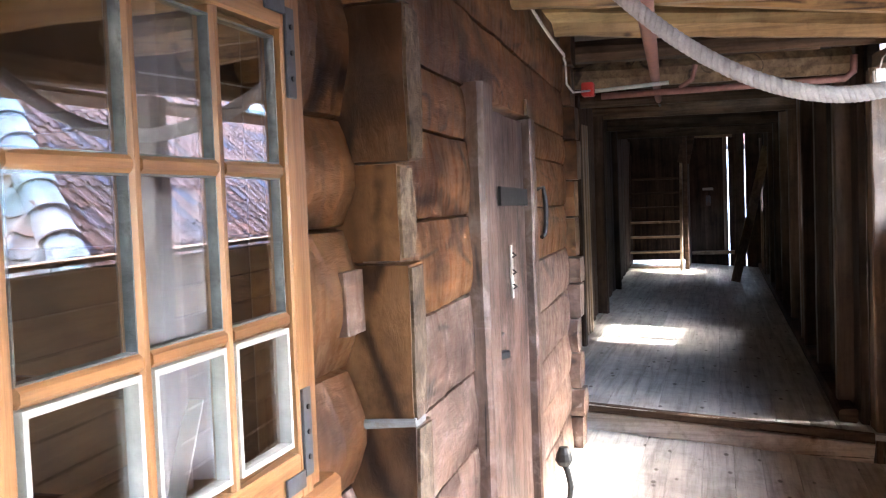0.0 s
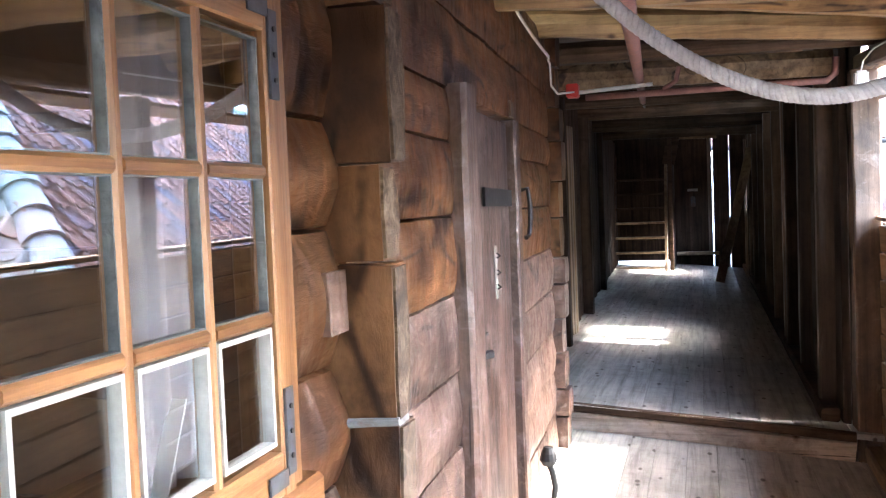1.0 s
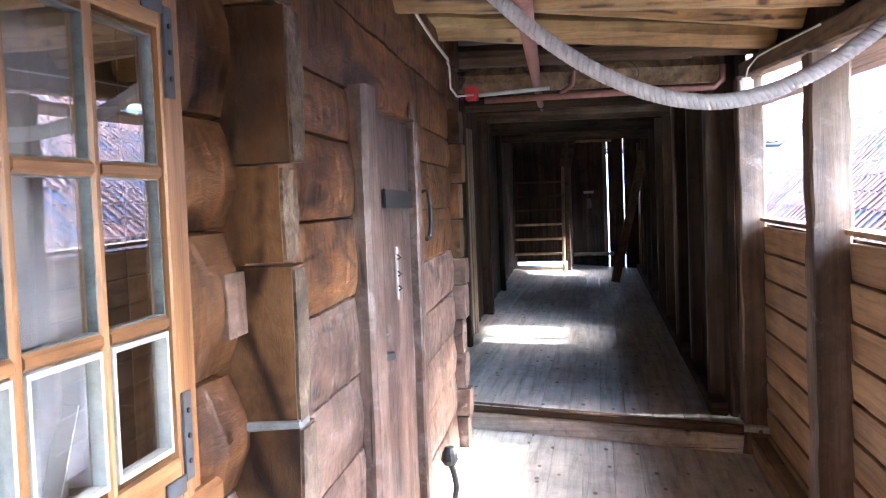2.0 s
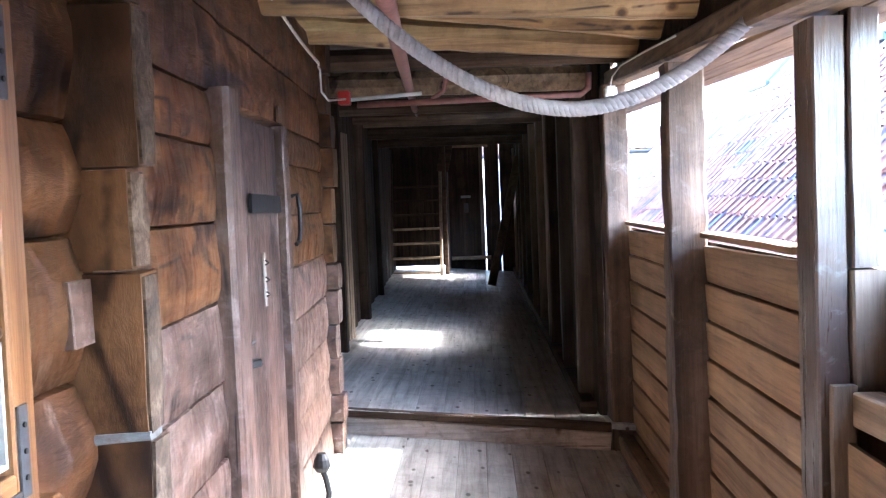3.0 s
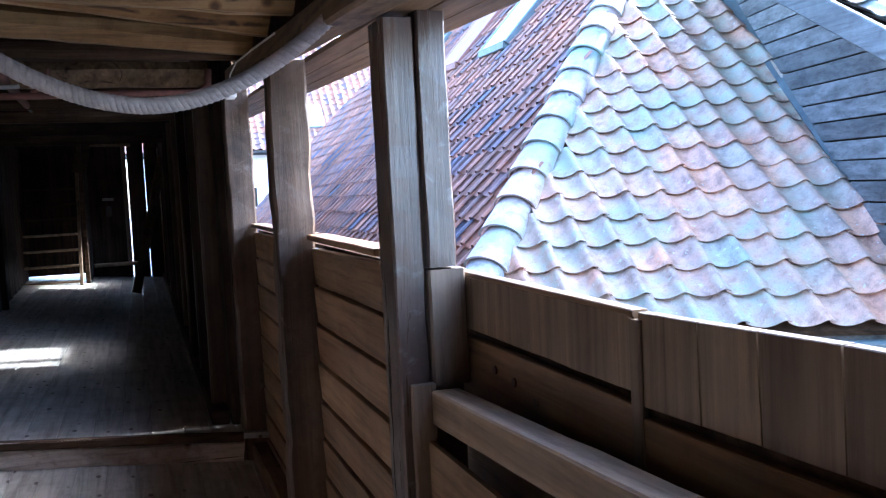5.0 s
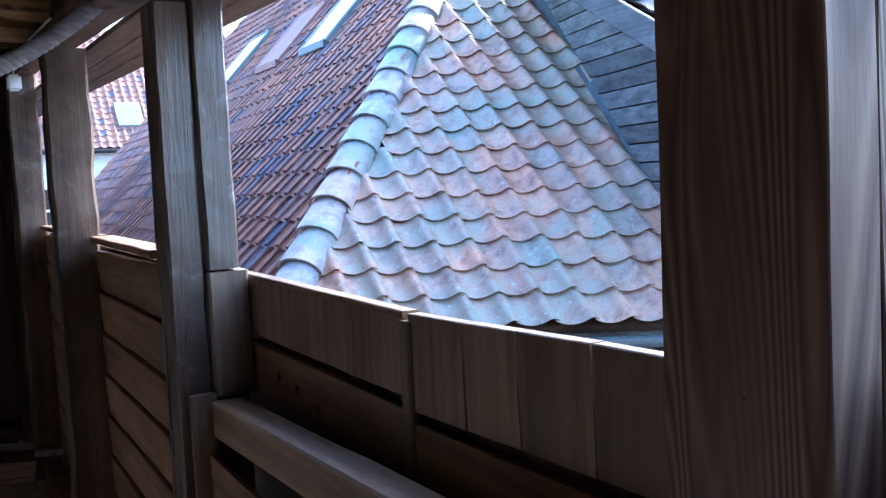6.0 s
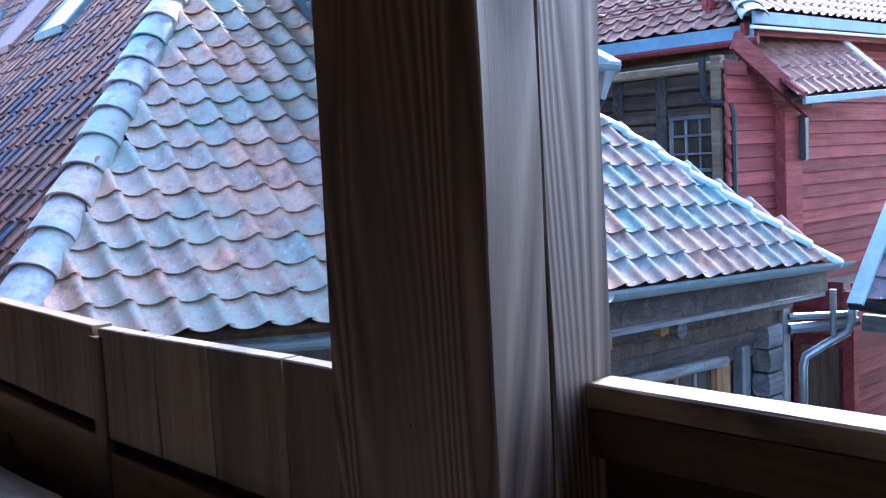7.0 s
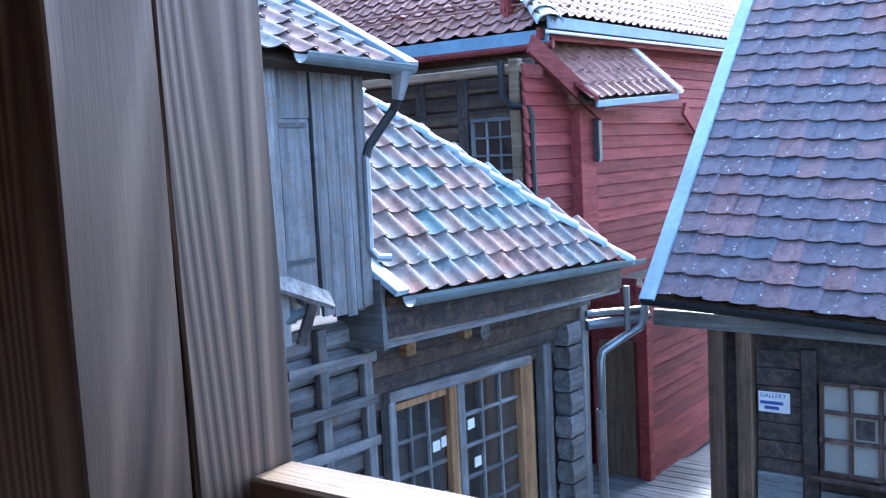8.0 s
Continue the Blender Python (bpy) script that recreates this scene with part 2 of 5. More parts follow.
BOARDZ = wood("parapet_boards_z", (0.12, 0.082, 0.053), (0.19, 0.135, 0.088), (0.26, 0.19, 0.128), 'z', 0.55, 36, 0.002, 0.35)
RAIL = wood("rail_timber", (0.17, 0.115, 0.065), (0.29, 0.20, 0.12), (0.38, 0.28, 0.18), 'y', 0.45, 36, 0.002, 0.4)
FLOORW = wood("floor_planks", (0.38, 0.365, 0.335), (0.48, 0.46, 0.42), (0.56, 0.535, 0.49), 'y', 0.5, 22, 0.0025, 0.5, vary=(0.96, 1.04), specks=9.0)
GREYZ = wood("grey_boards_z", (0.10, 0.105, 0.11), (0.20, 0.21, 0.215), (0.31, 0.32, 0.32), 'z', 0.6, 34, 0.004, 0.6, (0.16, 0.11, 0.075))
GREYX = wood("grey_boards_x", (0.085, 0.088, 0.092), (0.16, 0.165, 0.17), (0.27, 0.28, 0.28), 'x', 0.6, 34, 0.004, 0.6, (0.13, 0.085, 0.055))
GREYY = wood("grey_boards_y", (0.085, 0.092, 0.095), (0.17, 0.18, 0.18), (0.27, 0.285, 0.285), 'y', 0.6, 34, 0.004, 0.5)
FACADE = wood("facade_dark", (0.022, 0.017, 0.015), (0.048, 0.039, 0.034), (0.088, 0.075, 0.067), 'x', 0.65, 34, 0.006, 0.7, (0.11, 0.065, 0.042))
LOFTLOG = wood("loft_logs", (0.045, 0.028, 0.018), (0.09, 0.058, 0.038), (0.14, 0.095, 0.065), 'y', 0.65, 34, 0.005, 0.8)
OCHRE = wood("ochre_frame", (0.22, 0.11, 0.045), (0.34, 0.19, 0.085), (0.44, 0.28, 0.14), 'z', 0.5, 50, 0.002, 0.5)
RED = wood("red_paint", (0.20, 0.042, 0.039), (0.255, 0.056, 0.052), (0.30, 0.072, 0.067), 'x', 0.75, 30, 0.0015, 0.3, None, 0.15)
STEPW = wood("step_timber", (0.32, 0.25, 0.19), (0.52, 0.43, 0.34), (0.64, 0.55, 0.45), 'x', 0.6, 30, 0.006, 0.8)
IRON = plain("old_iron", (0.10, 0.105, 0.115), 0.5, 0.7, 0.3, 40, 0.001, (0.10, 0.06, 0.04))
BLACKIRON = plain("black_iron", (0.025, 0.024, 0.024), 0.5, 0.5, 0.3, 40, 0.001)
PUTTY = plain("white_putty", (0.37, 0.34, 0.30), 0.6, 0, 0.12, 60, 0.002)
WHITE = plain("white_plastic", (0.75, 0.74, 0.70), 0.4, 0, 0.06, 20, 0.0005)
ROPE = plain("white_rope", (0.44, 0.41, 0.41), 0.75, 0, 0.14, 120, 0.002)
ROSEPAINT = plain("faded_red_paint", (0.26, 0.115, 0.09), 0.55, 0, 0.25, 25, 0.001)
REDPLASTIC = plain("red_plastic", (0.62, 0.04, 0.03), 0.35, 0, 0.08)
DULLZINC = plain("dull_zinc", (0.15, 0.185, 0.19), 0.5, 0.3, 0.2, 12, 0.001)
ZINC = plain("zinc", (0.27, 0.30, 0.32), 0.38, 0.75, 0.15, 12, 0.001)
BLUEBOARD = plain("blue_board", (0.17, 0.26, 0.33), 0.6, 0, 0.15, 10, 0.001)
LEAD = plain("lead_flashing", (0.31, 0.40, 0.44), 0.55, 0.1, 0.15, 10, 0.001)
STONE = plain("stone_ground", (0.17, 0.165, 0.155), 0.75, 0, 0.3, 6, 0.01)
# Near-black for unlit space behind panes and gaps: shade put into colour.
UNLIT = plain("unlit_black", (0.035, 0.028, 0.022), 0.8, 0, 0.4, 3, 0.002)
INNER = plain("inner_panel", (0.27, 0.14, 0.06), 0.6, 0, 0.25, 4, 0.002)
CURTAIN = plain("grey_curtain", (0.36, 0.335, 0.345), 0.8, 0, 0.1, 9, 0.002)
CREAM = plain("cream_blind", (0.30, 0.28, 0.235), 0.7, 0, 0.06, 6, 0.001)
PALEWALL = plain("white_plaster", (0.70, 0.70, 0.68), 0.8, 0, 0.08, 4, 0.003)
INK = plain("blue_ink", (0.05, 0.08, 0.30), 0.5, 0, 0.1)
GLASS = glass("window_glass")
TONES_A = [(0.62, 0.31, 0.19), (0.53, 0.28, 0.18), (0.65, 0.38, 0.25), (0.42, 0.29, 0.22), (0.60, 0.30, 0.185), (0.40, 0.33, 0.26), (0.64, 0.33, 0.20), (0.53, 0.32, 0.22)]
TONES_M = [(0.42, 0.19, 0.12), (0.34, 0.155, 0.10), (0.46, 0.23, 0.15), (0.16, 0.12, 0.12), (0.40, 0.19, 0.125), (0.13, 0.135, 0.18), (0.44, 0.20, 0.125), (0.30, 0.16, 0.115)]
TONES_C = [(0.14, 0.10, 0.105), (0.12, 0.105, 0.12), (0.20, 0.105, 0.095), (0.13, 0.12, 0.135), (0.16, 0.11, 0.11), (0.11, 0.105, 0.125), (0.23, 0.125, 0.11), (0.14, 0.11, 0.115)]
TONES_B = [(0.23, 0.12, 0.09), (0.15, 0.115, 0.11), (0.27, 0.15, 0.115), (0.12, 0.14, 0.14), (0.21, 0.11, 0.085), (0.16, 0.13, 0.12), (0.29, 0.16, 0.115), (0.09, 0.15, 0.16), (0.19, 0.125, 0.11)]
TILE_A = tile_clay("clay_tile", False, TONES_A, 0.36, (0.26, 0.36, 0.29), 0.75, 0.645, 0.5)
TILE_CAP = tile_clay("clay_cap", False, [(0.50, 0.40, 0.36), (0.42, 0.42, 0.42), (0.54, 0.40, 0.34), (0.40, 0.40, 0.42)], 0.42, (0.26, 0.36, 0.31), 0.9, 0.645, 0.5)
TILE_M = tile_clay("clay_tile_old", True, TONES_M, 0.6, (0.17, 0.12, 0.11), 0.4, 0.74, 0.3)
TILE_B = tile_clay("clay_tile_brown", False, TONES_B, 0.75, (0.09, 0.19, 0.20), 0.6, 0.70, 0.2)
TILE_C = tile_clay("clay_tile_dark", False, TONES_C, 0.6, (0.10, 0.105, 0.12), 0.35, 0.655, 0.35)
TILE_CF = tile_clay("clay_tile_dark_far", True, TONES_C, 0.6, (0.10, 0.105, 0.12), 0.35, 0.655, 0.35)
TILE_R = tile_clay("clay_tile_orange", True, [(0.27, 0.125, 0.09), (0.24, 0.11, 0.08), (0.30, 0.15, 0.11), (0.25, 0.12, 0.09)], 0.55, (0.22, 0.13, 0.11), 0.3, 0.76, 0.25)


# ---- shapes ----
def part(name, bm, mat, parent=None, label="", smooth=False):
    me = bpy.data.meshes.new(name)
    bmesh.ops.recalc_face_normals(bm, faces=bm.faces)
    bm.to_mesh(me)
    bm.free()
    me.materials.append(mat)
    if smooth:
        me.polygons.foreach_set("use_smooth", [True] * len(me.polygons))
    ob = new(name, me)
    ob.parent = parent
    if label:
        ob["label"] = label
    return ob


def soften(ob, degrees):
    """Smooth shading, but for edges sharper than so many degrees."""
    ob.data.polygons.foreach_set("use_smooth", [True] * len(ob.data.polygons))
    ob.data.set_sharp_from_angle(angle=radians(degrees))
    return ob


def thing(name, label, category, group="", kind="", at=(0, 0, 0)):
    e = new(name)
    e.location = at
    e.empty_display_size = 0.1
    return tagged(e, label, category, group, kind)


def hexa(bm, c8):
    v = [bm.verts.new(c) for c in c8]
    for f in ((0, 3, 2, 1), (4, 5, 6, 7), (0, 1, 5, 4), (1, 2, 6, 5), (2, 3, 7, 6), (3, 0, 4, 7)):
        bm.faces.new([v[i] for i in f])
    return v


def box(x0, x1, y0, y1, z0, z1, bev=0.0, bm=None):
    bm = bm or bmesh.new()
    v = hexa(bm, [(x0, y0, z0), (x1, y0, z0), (x1, y1, z0), (x0, y1, z0), (x0, y0, z1), (x1, y0, z1), (x1, y1, z1), (x0, y1, z1)])
    if bev:
        bmesh.ops.bevel(bm, geom=list({e for q in v for e in q.link_edges}), offset=bev, segments=2, affect='EDGES')
    return bm


def beam(p0, p1, w, h, segs=10, wob=0.004, round_=0.18, seed=0, bm=None, roll=0.0, taper=1.0, up=(0, 0, 1)):
    """A sawn or hewn timber from p0 to p1, w across and h high, with softened corners and an uneven line."""
    bm = bm or bmesh.new()
    p0, p1 = Vector(p0), Vector(p1)
    d = (p1 - p0).normalized()
    side = d.cross(Vector(up))
    if side.length < 0.01:
        side = Vector((1, 0, 0))
    side.normalize()
    top = side.cross(d).normalized()
    if roll:
        q = Matrix.Rotation(radians(roll), 3, d)
        side, top = q @ side, q @ top
    r = round_ * min(w, h)
    a, b = w / 2, h / 2
    prof = [(-a, -b + r), (-a + r, -b), (a - r, -b), (a, -b + r), (a, b - r), (a - r, b), (-a + r, b), (-a, b - r)]
    rings = []
    for i in range(segs + 1):
        f = i / segs
        c = p0.lerp(p1, f)
        k = 1 + (taper - 1) * f
        ring = []
        for j, (u, t) in enumerate(prof):
            q = c + side * u * k + top * t * k
            n = noise.noise_vector(q * 5.0 + Vector((seed * 7.3, seed, 0))) * wob
            ring.append(bm.verts.new(q + n))
        rings.append(ring)
    for r0, r1 in zip(rings, rings[1:]):
        for j in range(8):
            bm.faces.new((r0[j], r0[(j + 1) % 8], r1[(j + 1) % 8], r1[j]))
    bm.faces.new(rings[0][::-1])
    bm.faces.new(rings[-1])
    return bm


def tube(points, radius, sides=10, bm=None, cap=True):
    """A round bar along a line of points."""
    bm = bm or bmesh.new()
    pts = [Vector(p) for p in points]
    rings, side = [], None
    for i, p in enumerate(pts):
        d = (pts[min(i + 1, len(pts) - 1)] - pts[max(i - 1, 0)]).normalized()
        if side is None:
            side = d.orthogonal().normalized()
        side = (side - d * side.dot(d)).normalized()
        up = d.cross(side)
        rad = radius(i / (len(pts) - 1)) if callable(radius) else radius
        rings.append([bm.verts.new(p + (side * math.cos(a) + up * math.sin(a)) * rad) for a in (2 * math.pi * k / sides for k in range(sides))])
    for r0, r1 in zip(rings, rings[1:]):
        for j in range(sides):
            bm.faces.new((r0[j], r0[(j + 1) % sides], r1[(j + 1) % sides], r1[j]))
    if cap:
        bm.faces.new(rings[0][::-1])
        bm.faces.new(rings[-1])
    return bm


def logbar(x, xb, y0, y1, z0, z1, bulge=0.03, seed=0, lean=0.0, segs=14):
    """A hewn wall log along y: flat back at xb, a bulging front near x, with hollows and a rough skin."""
    bm = bmesh.new()
    h = z1 - z0
    prof = [(-0.018, 0.001), (-0.001, 0.005), (bulge * 0.45, 0.16 * h), (bulge * 0.95, 0.36 * h), (bulge, 0.5 * h), (bulge * 0.92, 0.60 * h), (bulge * 0.4, 0.84 * h), (-0.001, h - 0.005), (-0.018, h - 0.001)]
    rings = []
    for i in range(segs + 1):
        y = y0 + (y1 - y0) * i / segs
        ring = []
        for u, w in prof:
            q = Vector((x + u + lean * (y - y0), y, z0 + w))
            n = noise.noise_vector(Vector((seed * 3.1, y * 2.2, q.z * 6))) * 0.010 + noise.noise_vector(q * 14) * 0.0045
            ring.append(bm.verts.new(q + Vector((n.x, 0, n.z * 0.4))))
        ring.append(bm.verts.new((xb + lean * (y - y0), y, z0 + h)))
        ring.append(bm.verts.new((xb + lean * (y - y0), y, z0)))
        rings.append(ring)
    k = len(rings[0])
    for r0, r1 in zip(rings, rings[1:]):
        for j in range(k):
            bm.faces.new((r0[j], r0[(j + 1) % k], r1[(j + 1) % k], r1[j]))
    bm.faces.new(rings[0][::-1])
    bm.faces.new(rings[-1])
    return bm


def logend(x0, x1, y0, y1, z0, z1, seed=0, pinch=0.022):
    """The hewn end of a cross log that runs along x: a six-sided section, waisted towards its joints."""
    bm = bmesh.new()
    h = z1 - z0
    prof = [(y0 + pinch, z0 + 0.003), (y0 + 0.004, z0 + 0.22 * h), (y0, z0 + 0.55 * h), (y0 + pinch * 0.8, z1 - 0.003), (y1 - pinch, z1 - 0.003), (y1, z0 + 0.5 * h), (y1 - pinch, z0 + 0.003)]
    rings = []
    for i in range(5):
        x = x0 + (x1 - x0) * i / 4
        rings.append([bm.verts.new(Vector((x, y, z)) + noise.noise_vector(Vector((x * 8 + seed, y * 8, z * 8))) * 0.006) for y, z in prof])
    k = len(prof)
    for r0, r1 in zip(rings, rings[1:]):
        for j in range(k):
            bm.faces.new((r0[j], r0[(j + 1) % k], r1[(j + 1) % k], r1[j]))
    bm.faces.new(rings[0][::-1])
    bm.faces.new(rings[-1])
    return bm


# ---- pantiles ----
def tile_rows(w, length, thick=0.009, amp=0.05, n=12, skew=0.0, lift=0.034):
    """Corners and faces of one pantile: across u, up the slope v, out of the roof w. A broad pan and a narrow roll that laps the next tile."""
    vs, fs = [], []
    for v, up in ((0.0, lift), (length * 0.5, lift * 0.5), (length, 0.0)):
        for i in range(n + 1):
            f = 1.1 * i / n
            if f < 0.78:
                roll = 0.62 * ((f - 0.40) / 0.40) ** 2
            else:
                roll = 0.56 + 0.44 * math.sin(math.pi * (f - 0.78) / 0.36)
            vs.append(((f - 0.5) * w - skew * v, v, up + amp * roll + 0.006))
    for k in (0, n + 1):
        for i in range(n):
            fs.append((k + i, k + i + 1, k + n + 2 + i, k + n + 1 + i))
    base = len(vs)
    for d in (0.0, thick):
        for i in range(n + 1):
            u, v, z = vs[i]
            vs.append((u, v + d * 0.3, z - d))
    for i in range(n):
        fs.append((base + n + 1 + i, base + n + 2 + i, base + i + 1, base + i))
    return vs, fs


def slope_matrix(o, u, v):
    u, v = Vector(u).normalized(), Vector(v).normalized()
    n = u.cross(v)
    return Matrix(((u.x, v.x, n.x, o[0]), (u.y, v.y, n.y, o[1]), (u.z, v.z, n.z, o[2]), (0, 0, 0, 1)))


def tile_field(roof, m, cols, rows, w, pitch, inside, mat, single=True, name="roof_tile", sag=None, seed=1, skew=0.0, amp=0.05):
    """Lays tiles over a slope. single: each tile an object under the roof; otherwise one joined mesh."""
    rnd = random.Random(seed)
    vs, fs = tile_rows(w, pitch + 0.075, skew=skew, amp=amp)
    if single:
        me = bpy.data.meshes.new(name)
        me.from_pydata(vs, [], fs)
        me.polygons.foreach_set("use_smooth", [True] * len(me.polygons))
        me.materials.append(mat)
    av, af = [], []
    for r in range(*rows):
        for c in range(*cols):
            u, v = (c + 0.5) * w + rnd.uniform(-0.006, 0.006), r * pitch + rnd.uniform(-0.010, 0.010)
            u -= skew * v
            if not inside(u, v + pitch / 2):
                continue
            tilt = Matrix.Rotation(rnd.uniform(-0.012, 0.012), 4, 'Z') @ Matrix.Rotation(rnd.uniform(-0.012, 0.012), 4, 'Y')
            t = m @ Matrix.Translation((u, v, sag(u, v) if sag else 0)) @ tilt
            if single:
                ob = new(name, me)
                ob.parent = roof
                ob.matrix_basis = t
            else:
                k = len(av)
                av += [tuple(t @ Vector(q)) for q in vs]
                af += [tuple(i + k for i in f) for f in fs]
    if not single:
        me = bpy.data.meshes.new(name + "_field")
        me.from_pydata(av, [], af)
        me.polygons.foreach_set("use_smooth", [True] * len(me.polygons))
        me.materials.append(mat)
        ob = new(name + "_field", me)
        ob.parent = roof
        tagged(ob, kind="stuff")


def cap_mesh(mat, r0=0.15, r1=0.125, length=0.42, name="ridge_cap"):
    bm = bmesh.new()
    rings = []
    for j in range(3):
        f = j / 2
        rad = r0 + (r1 - r0) * f
        rings.append([bm.verts.new((rad * math.cos(a), f * length, rad * 0.74 * math.sin(a) - 0.02)) for a in (math.pi * k / 10 for k in range(11))])
    lip = [bm.verts.new(v.co) for v in rings[0]]
    inner = [bm.verts.new((v.co.x * 0.9, 0.003, v.co.z * 0.9 - 0.006)) for v in rings[0]]
    for a, b in zip(rings, rings[1:]):
        for i in range(10):
            bm.faces.new((a[i], a[i + 1], b[i + 1], b[i]))
    for i in range(10):
        bm.faces.new((inner[i], inner[i + 1], lip[i + 1], lip[i]))
    me = bpy.data.meshes.new(name)
    bmesh.ops.recalc_face_normals(bm, faces=bm.faces)
    bm.to_mesh(me)
    bm.free()
    me.polygons.foreach_set("use_smooth", [True] * len(me.polygons))
    me.materials.append(mat)
    return me


def lay_caps(roof, me, p0, p1, pitch, normal, name="ridge_cap", seed=3):
    rnd = random.Random(seed)
    p0, p1 = Vector(p0), Vector(p1)
    d = (p1 - p0).normalized()
    side = d.cross(Vector(normal)).normalized()
    up = side.cross(d)
    n = int((p1 - p0).length / pitch)
    for i in range(n):
        o = p0 + d * i * pitch
        m = Matrix(((side.x, d.x, up.x, o.x), (side.y, d.y, up.y, o.y), (side.z, d.z, up.z, o.z), (0, 0, 0, 1)))
        ob = new(name, me)
        ob.parent = roof
        ob.matrix_basis = m @ Matrix.Rotation(-0.06 + rnd.uniform(-0.02, 0.02), 4, 'X') @ Matrix.Rotation(rnd.uniform(-0.03, 0.03), 4, 'Z')


def slab(name, pts, thick, mat, parent):
    """A flat sheet through corner points, given a thickness downwards along its normal."""
    bm = bmesh.new()
    ps = [Vector(p) for p in pts]
    n = (ps[1] - ps[0]).cross(ps[2] - ps[0]).normalized()
    if n.z < 0:
        n = -n
    a = [bm.verts.new(p) for p in ps]
    b = [bm.verts.new(p - n * thick) for p in ps]
    bm.faces.new(a)
    bm.faces.new(b[::-1])
    for i in range(len(ps)):
        j = (i + 1) % len(ps)
        bm.faces.new((a[i], a[j], b[j], b[i]))
    return part(name, bm, mat, parent)


def gutter(p0, p1, r, mat, parent, label=""):
    """An open half-round gutter with a rolled rim."""
    bm = bmesh.new()
    p0, p1 = Vector(p0), Vector(p1)
    d = (p1 - p0).normalized()
    side = d.cross(Vector((0, 0, 1))).normalized()
    up = side.cross(d)
    prof = [(r * math.cos(a), -r * math.sin(a)) for a in (math.pi * k / 8 for k in range(9))]
    prof = [(r * 1.0, 0.006), (r * 1.14, 0.012), (r * 1.16, 0.0)] + [(x * 1.06, z * 1.06) for x, z in prof] + [(-r * 1.16, 0.0), (-r * 1.14, 0.012), (-r * 1.0, 0.006)] + prof[::-1]
    a, b = [[bm.verts.new(q + side * x + up * z) for x, z in prof] for q in (p0, p1)]
    for i in range(len(prof)):
        j = (i + 1) % len(prof)
        bm.faces.new((a[i], a[j], b[j], b[i]))
    bm.faces.new(a[::-1])
    bm.faces.new(b)
    return part("gutter", bm, mat, parent, label)


# ================= the gallery =================
def zf(x):
    return -0.093 * (x + 0.66)


def zu(x):
    return 0.17 - 0.085 * (x + 0.68)


def xw(y):
    return -0.55 - 0.04 * (y - 2.2)


def plank(y0, y1, x0, x1, zfun, t=0.035, seed=0):
    """A floor board along y with eased edges, laid on the sloping floor."""
    bm = bmesh.new()
    n = 6
    prof = [(x0, -t), (x0, -0.003), (x0 + 0.003, 0), (x1 - 0.003, 0), (x1, -0.003), (x1, -t)]
    rings = [[bm.verts.new((x, y0 + (y1 - y0) * i / n, zfun(x) + z + 0.003 * noise.noise(Vector((seed, y0 + (y1 - y0) * i / n, 0))))) for x, z in prof] for i in range(n + 1)]
    for a, b in zip(rings, rings[1:]):
        for j in range(6):
            bm.faces.new((a[j], a[(j + 1) % 6], b[(j + 1) % 6], b[j]))
    bm.faces.new(rings[0][::-1])
    bm.faces.new(rings[-1])
    return bm


floor = thing("floor", "worn grey floorboards of a sloping old gallery", "floor", kind="structure")
x = -0.80
i = 0
while x < 1.48:
    w = 0.15 + 0.05 * ((i * 37) % 10) / 10
    part("plank", plank(-1.75, 6.47, x, x + w - 0.0015, zf, seed=i), FLOORW, floor)
    x += w
    i += 1
upper = thing("floor_upper", "grey floorboards of the passage one step higher", "floor", kind="structure")
x = -1.62
while x < 1.02:
    w = 0.15 + 0.06 * ((i * 53) % 10) / 10
    part("plank", plank(6.44, 19.6, x, x + w - 0.0015, zu, seed=i), FLOORW, upper)
    x += w
    i += 1
step = thing("step", "rough timber step up to the passage", "step", kind="structure")
part("riser", beam((-0.74, 6.53, 0.045), (1.04, 6.50, -0.115), 0.09, 0.15, 14, 0.008, 0.12, 3), STEPW, step)
part("nosing", beam((-0.74, 6.475, 0.152), (1.04, 6.455, 0.0), 0.07, 0.055, 14, 0.005, 0.2, 5), DARKX, step, "dark reddish worn nosing board")

# log wall with the window
wall_w = thing("wall_window", "brown hewn log wall round a small-paned window", "wall", kind="structure")
ZW = [-0.05, 0.24, 0.48, 0.72, 0.965, 1.20, 1.478, 1.69, 1.99, 2.25, 2.5]
for k, (a, b) in enumerate(zip(ZW, ZW[1:])):
    spans = [(-1.75, 2.07)]
    if b > 1.0 and a < 1.89:
        spans = [(-1.75, 0.97), (1.745, 2.07)]
    for y0, y1 in spans:
        soften(part("log", logbar(-0.543, -0.74, y0, y1, a, b, 0.034, k + 1, 0, 40 if y1 - y0 > 1 else 9), LOG if a > 0.9 else LOGSHEEN, wall_w), 30)
# corner of cross logs
corner = thing("log_corner", "protruding hewn ends of brown cross logs", "wall", kind="structure")
ZE = [-0.03, 0.22, 0.50, 0.80, 1.085, 1.405, 1.60, 1.91, 2.16, 2.5]
for k, (a, b) in enumerate(zip(ZE, ZE[1:])):
    part("log_end", logend(-0.80, -0.415 + 0.012 * math.sin(k * 2.3), 2.055, 2.155, a + 0.001, b - 0.001, k, 0.005), LOGX, corner)
    part("end_face", logend(-0.417 + 0.012 * math.sin(k * 2.3), -0.409 + 0.012 * math.sin(k * 2.3), 2.060, 2.150, a + 0.006, b - 0.006, k, 0.008), LOGEND, corner, "rough pale end grain")
